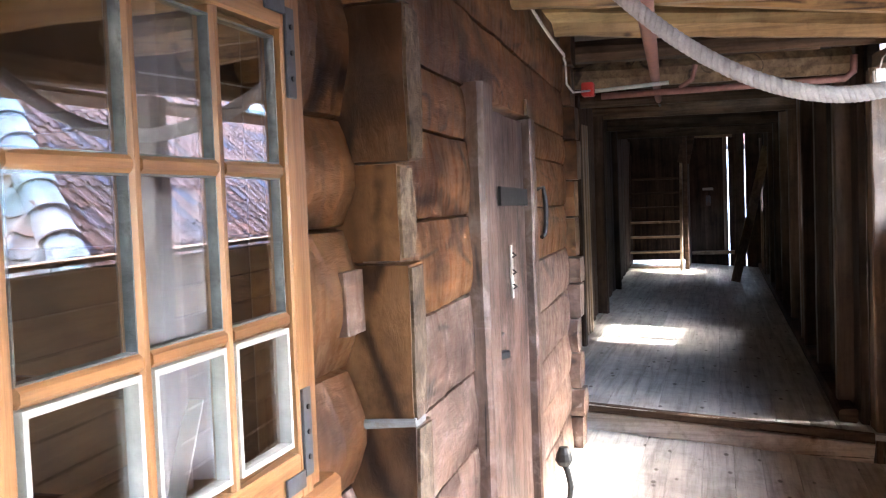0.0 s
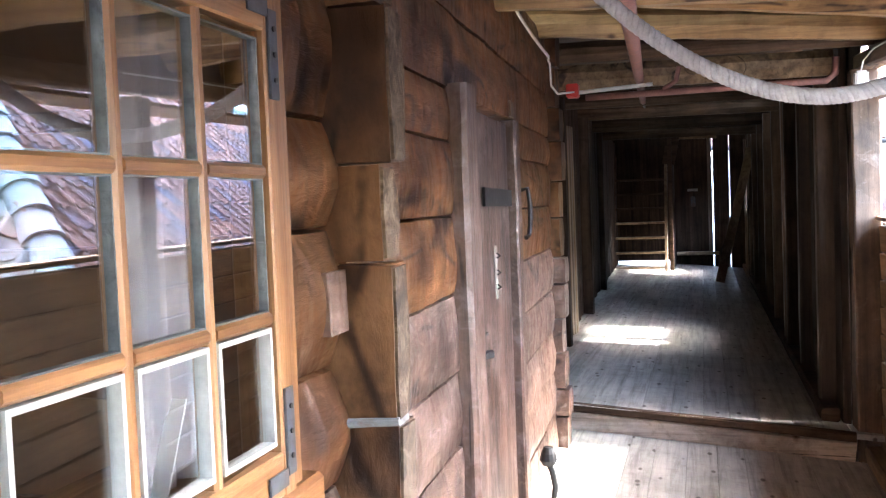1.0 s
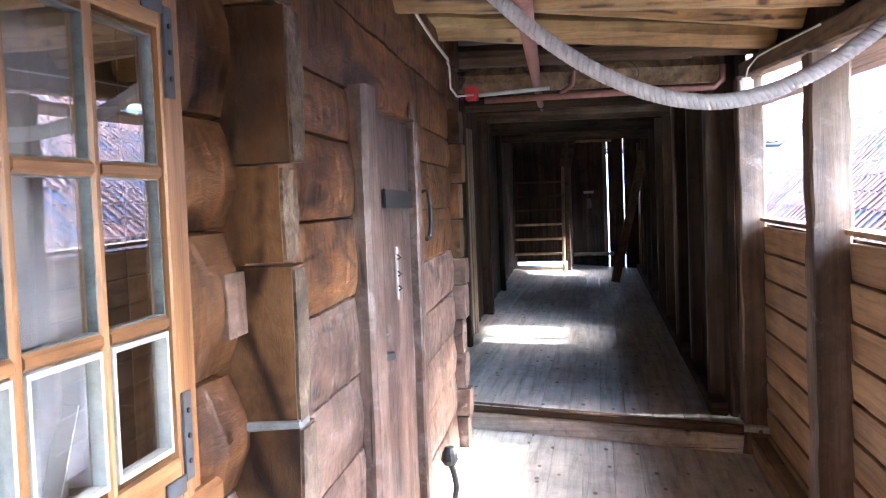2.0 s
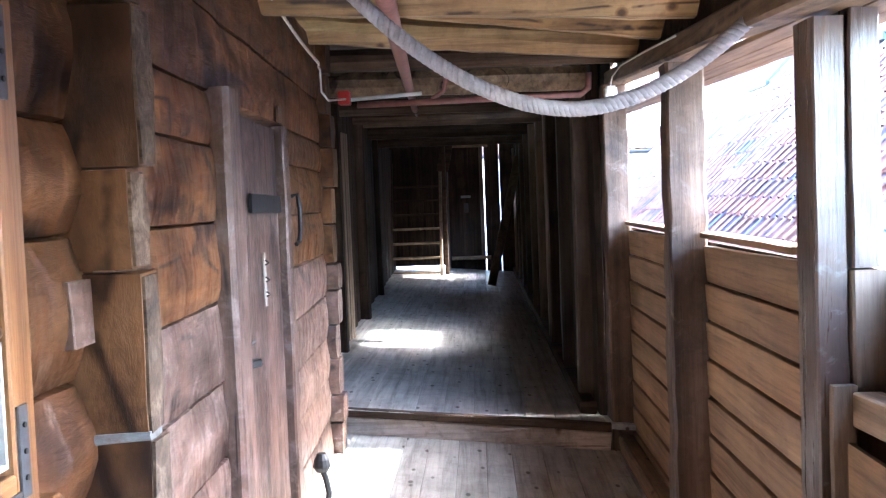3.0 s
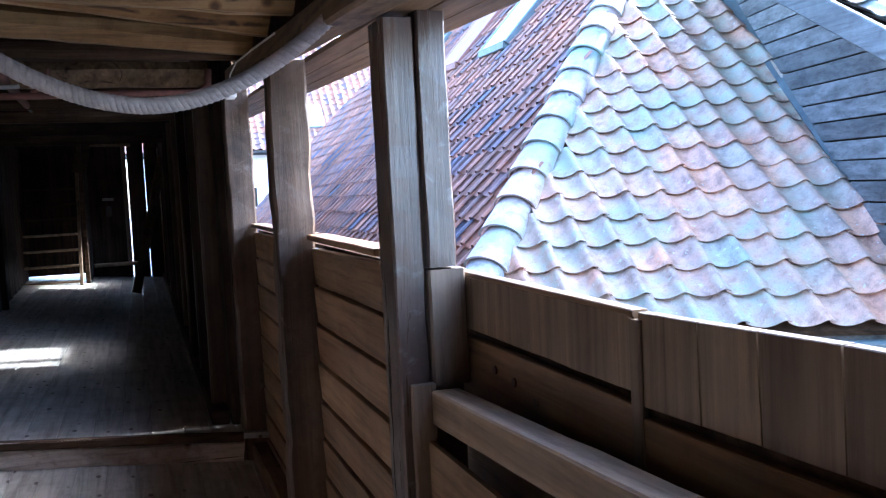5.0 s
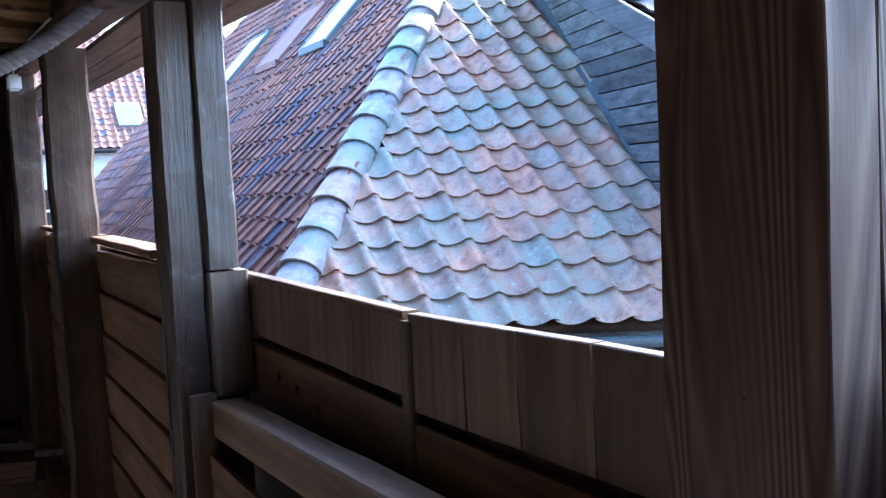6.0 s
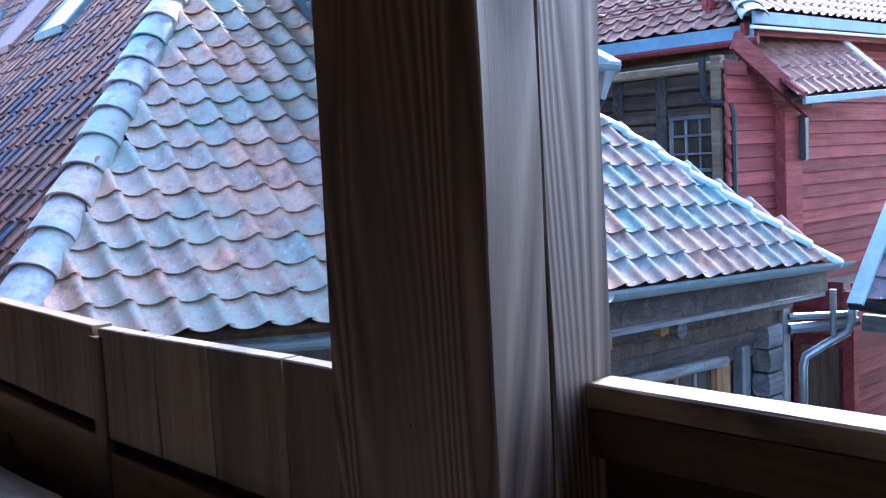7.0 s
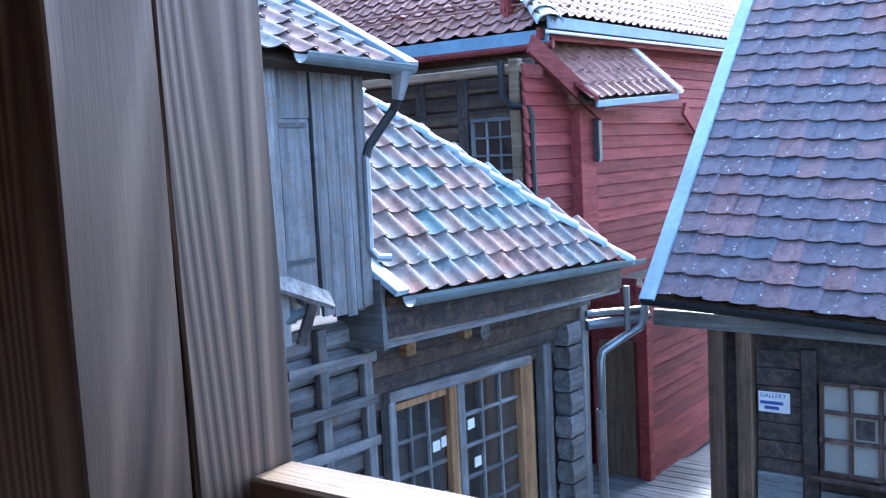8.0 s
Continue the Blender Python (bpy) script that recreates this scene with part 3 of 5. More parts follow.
part("wedge", beam((-0.62, 2.09, 1.078), (-0.408, 2.09, 1.090), 0.09, 0.020, 9, 0.010, 0.3, 2, taper=0.8), GREYX, corner, "pale grey wooden wedge between two logs")
blockt = thing("patch_block", "small dark board nailed on the log wall", "board")
part("board", beam((-0.518, 2.012, 1.395), (-0.514, 2.012, 1.275), 0.10, 0.028, 4, 0.004, 0.1, 9, up=(1, 0, 0)), LOGSHEEN, blockt)

# log wall with the door
wall_d = thing("wall_door", "old brown log wall with a plank door", "wall", kind="structure")
ZL = [-0.06, 0.23, 0.47, 0.72, 0.965, 1.22, 1.475, 1.715, 1.885, 2.14, 2.5]
for k, (a, b) in enumerate(zip(ZL, ZL[1:])):
    spans = [(2.18, 6.02)] if a > 1.8 or b < 0.1 else [(2.18, 3.29), (4.64, 6.02)]
    for y0, y1 in spans:
        soften(part("log", logbar(xw(y0) - 0.012, xw(y0) - 0.24, y0, y1, a, b, 0.010, k + 31, -0.04, 24 if len(spans) > 1 else 60), LOG if a > 1.1 else LOGSHEEN, wall_d), 30)
ZQ = [-0.02, 0.19, 0.36, 0.58, 0.79, 1.0, 1.16, 1.40, 1.62, 1.86, 2.06, 2.3, 2.5]
far_corner = thing("log_corner_far", "stacked log ends at the house corner", "wall", kind="structure")
# Lower ends are paler: the sunlight on them is painted into the material.
for k, (a, b) in enumerate(zip(ZQ, ZQ[1:])):
    part("log_end", logend(-1.25, -0.645 + 0.015 * math.sin(k * 1.7), 5.97, 6.16, a + 0.003, b - 0.003, k + 50), LOGX if a > 1.1 else LOGSHEEN, far_corner)

# plank door
door = thing("door_1", "closed dark brown plank door with iron hasp and lock", "door", kind="structure")


def wallpt(y, z, out=0.0):
    return Vector((xw(y) + out, y, z))


part("door_frame", beam(wallpt(3.375, -0.03, -0.035), wallpt(3.355, 1.90, -0.035), 0.17, 0.17, 14, 0.006, 0.1, 4, up=(1, 0, 0)), DOORW, door, "thick dark door post")
part("door_frame", beam(wallpt(4.625, -0.03, -0.06), wallpt(4.625, 1.88, -0.06), 0.10, 0.14, 14, 0.005, 0.1, 6, up=(1, 0, 0)), DOORW, door)
edges = [3.465, 3.66, 3.90, 4.12, 4.36, 4.57]
for k, (a, b) in enumerate(zip(edges, edges[1:])):
    part("plank", beam(wallpt((a + b) / 2, 0.02, -0.055 - 0.006 * (k % 2)), wallpt((a + b) / 2, 1.865, -0.055 - 0.006 * (k % 2)), b - a - 0.006, 0.035, 12, 0.003, 0.12, 20 + k, up=(1, 0, 0)), DOORW, door)
part("hasp", beam(wallpt(3.93, 1.535, -0.028), wallpt(4.74, 1.525, -0.024), 0.012, 0.075, 6, 0.002, 0.1, 8), BLACKIRON, door, "long black iron strap")
part("hook", tube([wallpt(4.70, 1.56, 0.0), wallpt(4.72, 1.57, 0.035), wallpt(4.72, 1.50, 0.045), wallpt(4.71, 1.40, 0.045), wallpt(4.69, 1.35, 0.04), wallpt(4.66, 1.34, 0.03)], 0.011, 8), BLACKIRON, door, "black iron hook")
part("keyplate", beam(wallpt(4.17, 1.11, -0.030), wallpt(4.165, 1.33, -0.030), 0.035, 0.008, 4, 0.001, 0.2, 2, up=(1, 0, 0)), PUTTY, door, "narrow pale worn strip")
for z in (1.15, 1.21, 1.28):
    part("staple", tube([wallpt(4.16, z, -0.025), wallpt(4.16, z + 0.008, -0.01), wallpt(4.16, z + 0.02, -0.025)], 0.004, 6), BLACKIRON, door)
part("latch", tube([wallpt(3.60, 1.03, -0.03), wallpt(3.60, 1.03, 0.01), wallpt(3.68, 1.032, 0.014)], 0.007, 8), IRON, door, "small iron latch")
part("key_bow", tube([wallpt(3.595 + 0.026 * math.cos(a), 0.925 + 0.026 * math.sin(a), -0.006) for a in (2 * math.pi * k / 14 for k in range(15))], 0.005, 6, cap=False), IRON, door, "iron ring")
part("lock", beam(wallpt(3.66, 0.945, -0.03), wallpt(3.72, 0.95, 0.02), 0.03, 0.03, 3, 0.002, 0.2), BLACKIRON, door, "black iron lock stub")
part("lintel_chip", beam(wallpt(4.47, 1.885, 0.008), wallpt(4.47, 1.955, 0.008), 0.075, 0.012, 3, 0.003, 0.1, 1, up=(1, 0, 0)), BOARDZ, door, "pale wooden chip over the door")

# curved iron foot by the door
scraper = thing("iron_hook_post", "small dark iron hook standing at the wall foot", "hook")
part("stem", tube([(-0.60, 4.83, -0.02), (-0.56, 4.82, 0.03), (-0.545, 4.82, 0.12), (-0.56, 4.82, 0.20), (-0.575, 4.82, 0.235)], 0.016, 8), BLACKIRON, scraper)
part("knob", tube([(-0.575, 4.82, 0.225), (-0.575, 4.82, 0.25), (-0.575, 4.82, 0.285), (-0.575, 4.82, 0.315)], lambda f: 0.022 + 0.022 * math.sin(math.pi * min(1, f + 0.1)), 12), BLACKIRON, scraper)

# small-paned window
win = thing("window_1", "pine casement window with nine panes, white putty below", "window", kind="structure")
YC, ZC = [1.05, 1.272, 1.468, 1.662], [1.135, 1.348, 1.577, 1.793]
XW = -0.488
SWING = math.tan(radians(3.4))
part("window_frame", beam((-0.522, 1.731, 1.02), (-0.522, 1.731, 1.90), 0.045, 0.09, 10, 0.001, 0.1, 1, up=(1, 0, 0)), PINE_Z, win)
part("window_frame", beam((-0.522, 0.978, 1.02), (-0.522, 0.978, 1.90), 0.05, 0.09, 10, 0.001, 0.1, 2, up=(1, 0, 0)), PINE_Z, win)
part("window_frame", beam((-0.522, 0.955, 1.885), (-0.522, 1.754, 1.885), 0.09, 0.05, 10, 0.001, 0.1, 3), PINE_Y, win)
part("window_sill", beam((-0.525, 0.96, 1.035), (-0.525, 1.80, 1.035), 0.13, 0.06, 10, 0.001, 0.15, 4), PINE_Y, win)
sash = part("sash", beam((XW, 1.683, 1.065), (XW, 1.683, 1.86), 0.045, 0.042, 8, 0.0006, 0.08, 5, up=(1, 0, 0)), PINE_Z, win, "pine sash")
part("stile", beam((XW, 1.029, 1.065), (XW, 1.029, 1.86), 0.042, 0.042, 8, 0.0006, 0.08, 6, up=(1, 0, 0)), PINE_Z, sash)
part("rail", beam((XW, 1.05, 1.825), (XW, 1.661, 1.825), 0.042, 0.06, 8, 0.0006, 0.08, 7), PINE_Y, sash)
part("rail", beam((XW, 1.05, 1.10), (XW, 1.661, 1.10), 0.042, 0.07, 8, 0.0006, 0.08, 8), PINE_Y, sash)
for y in YC[1:3]:
    part("muntin", beam((XW + 0.001, y, 1.124), (XW + 0.001, y, 1.801), 0.021, 0.032, 6, 0.0005, 0.25, 9, up=(1, 0, 0)), PINE_Z, sash)
for z in ZC[1:3]:
    for a, b in zip(YC, YC[1:]):
        part("muntin", beam((XW + 0.001, a + 0.010, z), (XW + 0.001, b - 0.010, z), 0.034, 0.021, 4, 0.0005, 0.25, 10), PINE_Y, sash)
for a, b in zip(YC, YC[1:]):
    for r, (c, d) in enumerate(zip(ZC, ZC[1:])):
        half = (b - a) / 2 - 0.003
        pane = part("pane", beam((XW + 0.008 + half * SWING, (a + b) / 2 - half, (c + d) / 2), (XW + 0.008 - half * SWING, (a + b) / 2 + half, (c + d) / 2), 0.003, d - c - 0.008, 1, 0, 0.02), GLASS, sash)
        pane.visible_shadow = False
        bm = bmesh.new()
        t = 0.008 if r == 0 else 0.003
        e = 0.013 if r == 0 else 0.010
        for y0, y1, z0, z1 in ((a + e, b - e, c + e, c + e + t), (a + e, b - e, d - e - t, d - e), (a + e, a + e + t, c + e + t, d - e - t), (b - e - t, b - e, c + e + t, d - e - t)):
            box(XW - 0.003, XW + (0.017 if r == 0 else 0.012), y0, y1, z0, z1, 0, bm)
        part("putty", bm, PUTTY if r == 0 else GREYY, sash, "white putty bead" if r == 0 else "")
for z, s in ((1.83, -1), (1.095, 1)):
    hinge = part("corner_iron", box(XW + 0.021, XW + 0.026, 1.668, 1.698, min(z, z + s * 0.14), max(z, z + s * 0.14), 0.001), IRON, sash, "grey iron corner angle")
    part("arm", box(XW + 0.0225, XW + 0.0265, 1.60, 1.667, z - 0.014, z + 0.014, 0.001), IRON, hinge)
    for q in (0.03, 0.07, 0.11):
        part("screw", tube([(XW + 0.025, 1.683, z + s * q), (XW + 0.029, 1.683, z + s * q)], 0.0045, 8), BLACKIRON, hinge)

# room behind the window
room = thing("room_walls", "brown panelled room behind the window", "wall", kind="structure")
# Four pieces round an unseen opening, added to brighten the room.
part("back_wall", box(-2.9, -2.8, -0.6, 2.4, -0.1, 1.1), INNER, room)
part("back_wall", box(-2.9, -2.8, -0.6, 2.4, 1.95, 2.5), INNER, room)
part("back_wall", box(-2.9, -2.8, -0.6, 0.05, 1.1, 1.95), INNER, room)
part("back_wall", box(-2.9, -2.8, 0.55, 2.4, 1.1, 1.95), INNER, room)
part("side_wall", box(-2.8, -0.78, 2.3, 2.4, -0.1, 2.5), INNER, room)
part("side_wall", box(-2.8, -0.78, -0.7, -0.6, -0.1, 2.5), INNER, room)
part("room_floor", box(-2.8, -0.78, -0.6, 2.3, -0.1, -0.02), INNER, room)
part("room_ceiling", box(-2.8, -0.78, -0.6, 2.3, 2.3, 2.4), INNER, room)
for z in (0.5, 0.8, 1.1, 1.42, 1.75):
    part("panel_rail", beam((-2.75, 2.285, z), (-0.80, 2.285, z), 0.03, 0.05, 4, 0.002), LOG, room)
part("window_board", beam((-0.72, 0.98, 1.07), (-0.72, 1.76, 1.07), 0.22, 0.03, 4, 0.001), PINE_Y, room, "pine window board")
curtain = thing("curtain", "pale grey curtain hanging inside the window", "curtain")
bm = bmesh.new()
rows_c = []
for i in range(19):
    y = 1.50 + 0.20 * i / 18
    x = -0.62 + 0.02 * math.sin(i * 1.15)
    rows_c.append([bm.verts.new((x + 0.01 * math.sin(z * 3 + i), y, z)) for z in (1.10, 1.3, 1.5, 1.7, 1.95)])
for a, b in zip(rows_c, rows_c[1:]):
    for j in range(4):
        bm.faces.new((a[j], b[j], b[j + 1], a[j + 1]))
part("cloth", bm, CURTAIN, curtain, smooth=True)
sheet = thing("white_card", "white card leaning on the window board", "card")
part("card", beam((-0.598, 1.505, 1.090), (-0.600, 1.58, 1.235), 0.03, 0.004, 2, 0), WHITE, sheet)
case = thing("wooden_box", "brown wooden box behind the window", "box")
part("body", box(-1.25, -0.88, 0.9, 1.38, 1.0, 1.16, 0.004), INNER, case)
part("shelf_stand", box(-1.25, -0.88, 0.9, 1.38, 0.02, 0.998), INNER, case)
part("foot", box(-1.2, -0.93, 0.95, 1.3, -0.02, 0.018), INNER, case)

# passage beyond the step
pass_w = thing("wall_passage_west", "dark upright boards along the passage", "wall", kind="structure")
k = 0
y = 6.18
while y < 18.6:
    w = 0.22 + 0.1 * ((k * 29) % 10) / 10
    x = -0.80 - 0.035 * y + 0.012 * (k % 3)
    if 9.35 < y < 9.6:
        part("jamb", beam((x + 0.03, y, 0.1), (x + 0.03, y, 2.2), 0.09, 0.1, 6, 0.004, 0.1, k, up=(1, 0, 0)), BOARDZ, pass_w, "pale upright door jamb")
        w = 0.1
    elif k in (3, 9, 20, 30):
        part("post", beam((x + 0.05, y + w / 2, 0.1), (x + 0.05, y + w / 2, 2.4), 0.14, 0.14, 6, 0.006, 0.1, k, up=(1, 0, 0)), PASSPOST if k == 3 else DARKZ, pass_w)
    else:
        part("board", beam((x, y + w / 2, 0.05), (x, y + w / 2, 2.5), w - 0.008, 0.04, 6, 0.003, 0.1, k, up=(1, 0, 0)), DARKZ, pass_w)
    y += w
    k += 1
part("backing", box(-1.75, -1.65, 6.0, 19.8, -0.2, 2.6), UNLIT, pass_w)
part("backing", box(-1.65, -0.75, 5.95, 6.0, 0.0, 2.6), UNLIT, pass_w)
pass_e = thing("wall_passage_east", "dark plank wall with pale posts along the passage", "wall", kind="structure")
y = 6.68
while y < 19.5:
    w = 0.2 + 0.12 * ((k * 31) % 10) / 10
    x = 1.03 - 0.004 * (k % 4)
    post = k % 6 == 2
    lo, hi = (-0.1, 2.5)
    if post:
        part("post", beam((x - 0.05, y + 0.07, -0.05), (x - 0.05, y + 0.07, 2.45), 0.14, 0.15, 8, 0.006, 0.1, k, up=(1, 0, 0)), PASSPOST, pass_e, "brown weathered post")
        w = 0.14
    # Unseen openings, added to let in the floor's sun patch and stair light.
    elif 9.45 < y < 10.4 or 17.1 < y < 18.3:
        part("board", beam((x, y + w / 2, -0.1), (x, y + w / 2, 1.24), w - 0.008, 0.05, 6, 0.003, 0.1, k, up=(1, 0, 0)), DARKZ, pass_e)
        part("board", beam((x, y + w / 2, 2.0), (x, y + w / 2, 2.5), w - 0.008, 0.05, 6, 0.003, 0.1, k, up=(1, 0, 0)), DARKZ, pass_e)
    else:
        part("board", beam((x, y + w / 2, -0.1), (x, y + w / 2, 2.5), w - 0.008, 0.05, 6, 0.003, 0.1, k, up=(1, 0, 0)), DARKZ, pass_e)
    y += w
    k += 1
part("backing", box(1.07, 1.14, 6.7, 9.45, -0.3, 2.8), UNLIT, pass_e)
part("backing", box(1.07, 1.14, 10.62, 17.1, -0.3, 2.8), UNLIT, pass_e)
part("backing", box(1.07, 1.14, 18.5, 19.8, -0.3, 2.8), UNLIT, pass_e)
part("backing", box(1.07, 1.14, 17.1, 18.5, -0.3, 1.2), UNLIT, pass_e)
part("backing", box(1.07, 1.14, 9.45, 10.62, -0.3, 1.2), UNLIT, pass_e)
# Two added posts that screen the bright openings from view.
part("post", beam((0.965, 9.36, -0.05), (0.965, 9.36, 2.45), 0.10, 0.16, 8, 0.006, 0.1, 77, up=(1, 0, 0)), DARKZ, pass_e)
part("post", beam((0.965, 16.98, -0.05), (0.965, 16.98, 2.45), 0.10, 0.16, 8, 0.006, 0.1, 78, up=(1, 0, 0)), DARKZ, pass_e)
part("foot_beam", beam((0.93, 6.7, zu(0.93) + 0.04), (0.93, 19.4, zu(0.93) + 0.04), 0.11, 0.09, 20, 0.006, 0.15, 4), DARKX, pass_e)
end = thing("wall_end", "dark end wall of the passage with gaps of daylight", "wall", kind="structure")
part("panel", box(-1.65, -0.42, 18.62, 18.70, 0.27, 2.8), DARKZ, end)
part("panel", box(-0.42, -0.36, 18.62, 19.45, 0.0, 2.8), UNLIT, end)
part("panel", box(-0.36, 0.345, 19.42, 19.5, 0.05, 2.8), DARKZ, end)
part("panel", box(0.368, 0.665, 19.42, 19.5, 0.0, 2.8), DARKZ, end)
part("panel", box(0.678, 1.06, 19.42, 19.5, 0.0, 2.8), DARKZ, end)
part("lintel", beam((-0.36, 19.35, 2.62), (0.45, 19.35, 2.60), 0.08, 0.10, 4, 0.004), BOARD, end, "pale lintel board")
part("threshold", beam((-0.34, 19.33, 0.345), (0.45, 19.33, 0.345), 0.10, 0.07, 4, 0.003), RAIL, end, "pale worn threshold")
part("jamb", beam((0.295, 19.37, 0.36), (0.295, 19.37, 2.57), 0.07, 0.06, 6, 0.003, 0.1, up=(1, 0, 0)), BOARDZ, end)
part("plaque", box(-0.12, 0.08, 19.40, 19.415, 1.55, 1.60), PUTTY, end)
part("latch_box", box(-0.06, 0.03, 19.38, 19.415, 1.25, 1.45, 0.01), IRON, end)
part("post", beam((-0.39, 17.9, 0.1), (-0.39, 17.9, 2.6), 0.2, 0.07, 8, 0.005, 0.1, 8, up=(1, 0, 0)), DARKX, end, "brown post beside the stair")
part("brace", beam((-0.30, 17.95, 2.62), (-0.42, 17.95, 2.05), 0.05, 0.22, 4, 0.004, 0.1, 5, up=(1, 0, 0)), DARKX, end)
stair = thing("stair", "steep open wooden stair at the passage end", "stair")
# Right stringer pale as if lit, left one dark as if shaded, by material.
for x, nm in ((-1.40, "stringer"), (-0.475, "stringer")):
    part(nm, beam((x, 17.45, 0.15), (x, 18.35, 2.25), 0.05, 0.16, 8, 0.003, 0.1, 3), RAIL if x > -1 else DARKX, stair)
# Top three treads use dark wood: the shadow up there is painted.
for i in range(7):
    z = 0.22 + 0.262 * i
    part("tread", beam((-1.37, 17.5 + 0.11 * i, z), (-0.50, 17.5 + 0.11 * i, z), 0.20, 0.035, 4, 0.002, 0.15, i), RAIL if i < 4 else DARKX, stair)
plk = thing("leaning_board", "long plank leaning against the passage wall", "plank")
part("board", beam((0.40, 15.8, 0.10), (0.93, 16.3, 2.2), 0.14, 0.04, 8, 0.003, 0.1, 3, up=(0, 1, 0)), RAIL, plk)

# ceiling, beams and wall plate
ceiling = tagged(part("ceiling", box(-2.9, 1.25, -1.75, 19.6, 2.80, 2.90), DARKX), "dark ceiling boards above the beams", "ceiling", kind="structure")
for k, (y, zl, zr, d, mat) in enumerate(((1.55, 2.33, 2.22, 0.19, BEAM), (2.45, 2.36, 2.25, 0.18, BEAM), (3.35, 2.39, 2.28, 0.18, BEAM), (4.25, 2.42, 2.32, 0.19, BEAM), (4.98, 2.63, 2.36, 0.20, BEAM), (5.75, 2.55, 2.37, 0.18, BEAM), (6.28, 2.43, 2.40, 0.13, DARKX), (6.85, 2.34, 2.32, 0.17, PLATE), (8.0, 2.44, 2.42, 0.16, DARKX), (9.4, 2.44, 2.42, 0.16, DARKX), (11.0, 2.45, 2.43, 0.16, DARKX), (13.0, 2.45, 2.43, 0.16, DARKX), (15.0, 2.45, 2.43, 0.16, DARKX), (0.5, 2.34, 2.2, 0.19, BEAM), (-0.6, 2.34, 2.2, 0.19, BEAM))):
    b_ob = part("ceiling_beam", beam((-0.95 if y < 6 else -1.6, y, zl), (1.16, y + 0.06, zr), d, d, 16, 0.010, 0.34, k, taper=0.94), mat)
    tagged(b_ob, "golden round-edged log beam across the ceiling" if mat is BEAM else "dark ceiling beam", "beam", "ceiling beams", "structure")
plate = tagged(part("wall_plate", beam((1.16, -1.7, 1.775), (1.16, 6.75, 2.285), 0.13, 0.10, 20, 0.005, 0.12, 2), PLATE), "long timber plate above the gallery opening", "beam", kind="structure")
bm = bmesh.new()
hexa(bm, [(1.19, -1.7, 1.80), (1.21, -1.7, 1.80), (1.21, 6.75, 2.31), (1.19, 6.75, 2.31), (1.19, -1.7, 2.82), (1.21, -1.7, 2.82), (1.21, 6.75, 2.82), (1.19, 6.75, 2.82)])
tagged(part("frieze_board", bm, DARKX), "dark boards between wall plate and ceiling", "wall", kind="structure")
soffit = thing("eave", "boarded eave outside the gallery opening", "roof", kind="structure")
for k in range(3):
    x0 = 1.23 + 0.11 * k
    part("board", beam((x0 + 0.05, -1.7, 1.85 + 0.0 * k + 0.02), (x0 + 0.05, 19.5, 2.36 + 0.22), 0.105, 0.022, 12, 0.003, 0.1, k), BOARD, soffit)
part("roof_sheet", box(-3.2, 1.75, -1.9, 19.9, 2.92, 3.0), DARKX, soffit)

# rope, pole and fittings under the ceiling
rope = thing("rope", "thick white twisted rope sagging across the gallery", "rope")


def rope_point(f):
    x = -0.22 + 1.50 * f
    s = (x - 0.56) / 0.60
    return Vector((x, 3.38 + 0.04 * f, 1.795 + 0.285 * abs(s) ** 1.9 / (0.95 if s > 0 else 1.0)))


for s in range(3):
    pts = []
    for i in range(401):
        f = i / 400
        p, q = rope_point(f), rope_point(min(1, f + 0.004)) - rope_point(max(0, f - 0.004))
        d = q.normalized()
        a = d.orthogonal().normalized()
        a = (Vector((0, 1, 0)) - d * d.y).normalized()
        b = d.cross(a)
        ph = f * 2 * math.pi * 30 + s * 2 * math.pi / 3
        pts.append(p + (a * math.cos(ph) + b * math.sin(ph)) * 0.0108)
    part("strand", tube(pts, 0.0158, 8), ROPE, rope, smooth=True)
pole = thing("pole", "long faded red pole lying under the beams", "pole")
part("shaft", tube([Vector((-0.035, 3.2, 2.16)).lerp(Vector((-0.33, 9.2, 2.37)), i / 12) for i in range(13)], lambda f: 0.034 - 0.006 * f, 12), ROSEPAINT, pole, smooth=True)
part("tip", tube([(-0.33, 9.2, 2.37), (-0.345, 9.5, 2.375), (-0.35, 9.8, 2.37)], lambda f: 0.02 - 0.008 * f, 8), IRON, pole)
pipe = thing("pipe", "faded red pipe across the passage below the beams", "pipe")
part("run", tube([(-0.55, 6.62, 2.17), (0.3, 6.62, 2.175), (0.93, 6.62, 2.18), (0.98, 6.62, 2.22), (0.985, 6.62, 2.32)], 0.022, 10), ROSEPAINT, pipe, smooth=True)
part("bracket", tube([(-0.05, 6.62, 2.19), (0.03, 6.60, 2.24), (0.05, 6.60, 2.33)], 0.016, 8), ROSEPAINT, pipe)
conduit = thing("white_conduit", "short white pipe with a red end box", "pipe")
part("tube", tube([(-0.62, 6.70, 2.215), (-0.12, 6.66, 2.235)], 0.013, 8), WHITE, conduit)
part("red_box", box(-0.68, -0.60, 6.62, 6.72, 2.18, 2.27, 0.006), REDPLASTIC, conduit, "bright red plastic box")
lampb = thing("white_lamp_box", "small white plastic lamp on the wall plate", "lamp")
part("body", box(1.045, 1.12, 6.28, 6.36, 2.10, 2.19, 0.012), WHITE, lampb)
part("cable", tube([(1.08, 6.32, 2.18), (1.085, 6.25, 2.24), (1.085, 5.9, 2.26), (1.088, 5.2, 2.225), (1.09, 4.4, 2.175)], 0.005, 6), WHITE, lampb, "thin white cable")
cable = thing("twisted_cable", "twisted white cable along the log wall top", "cable")
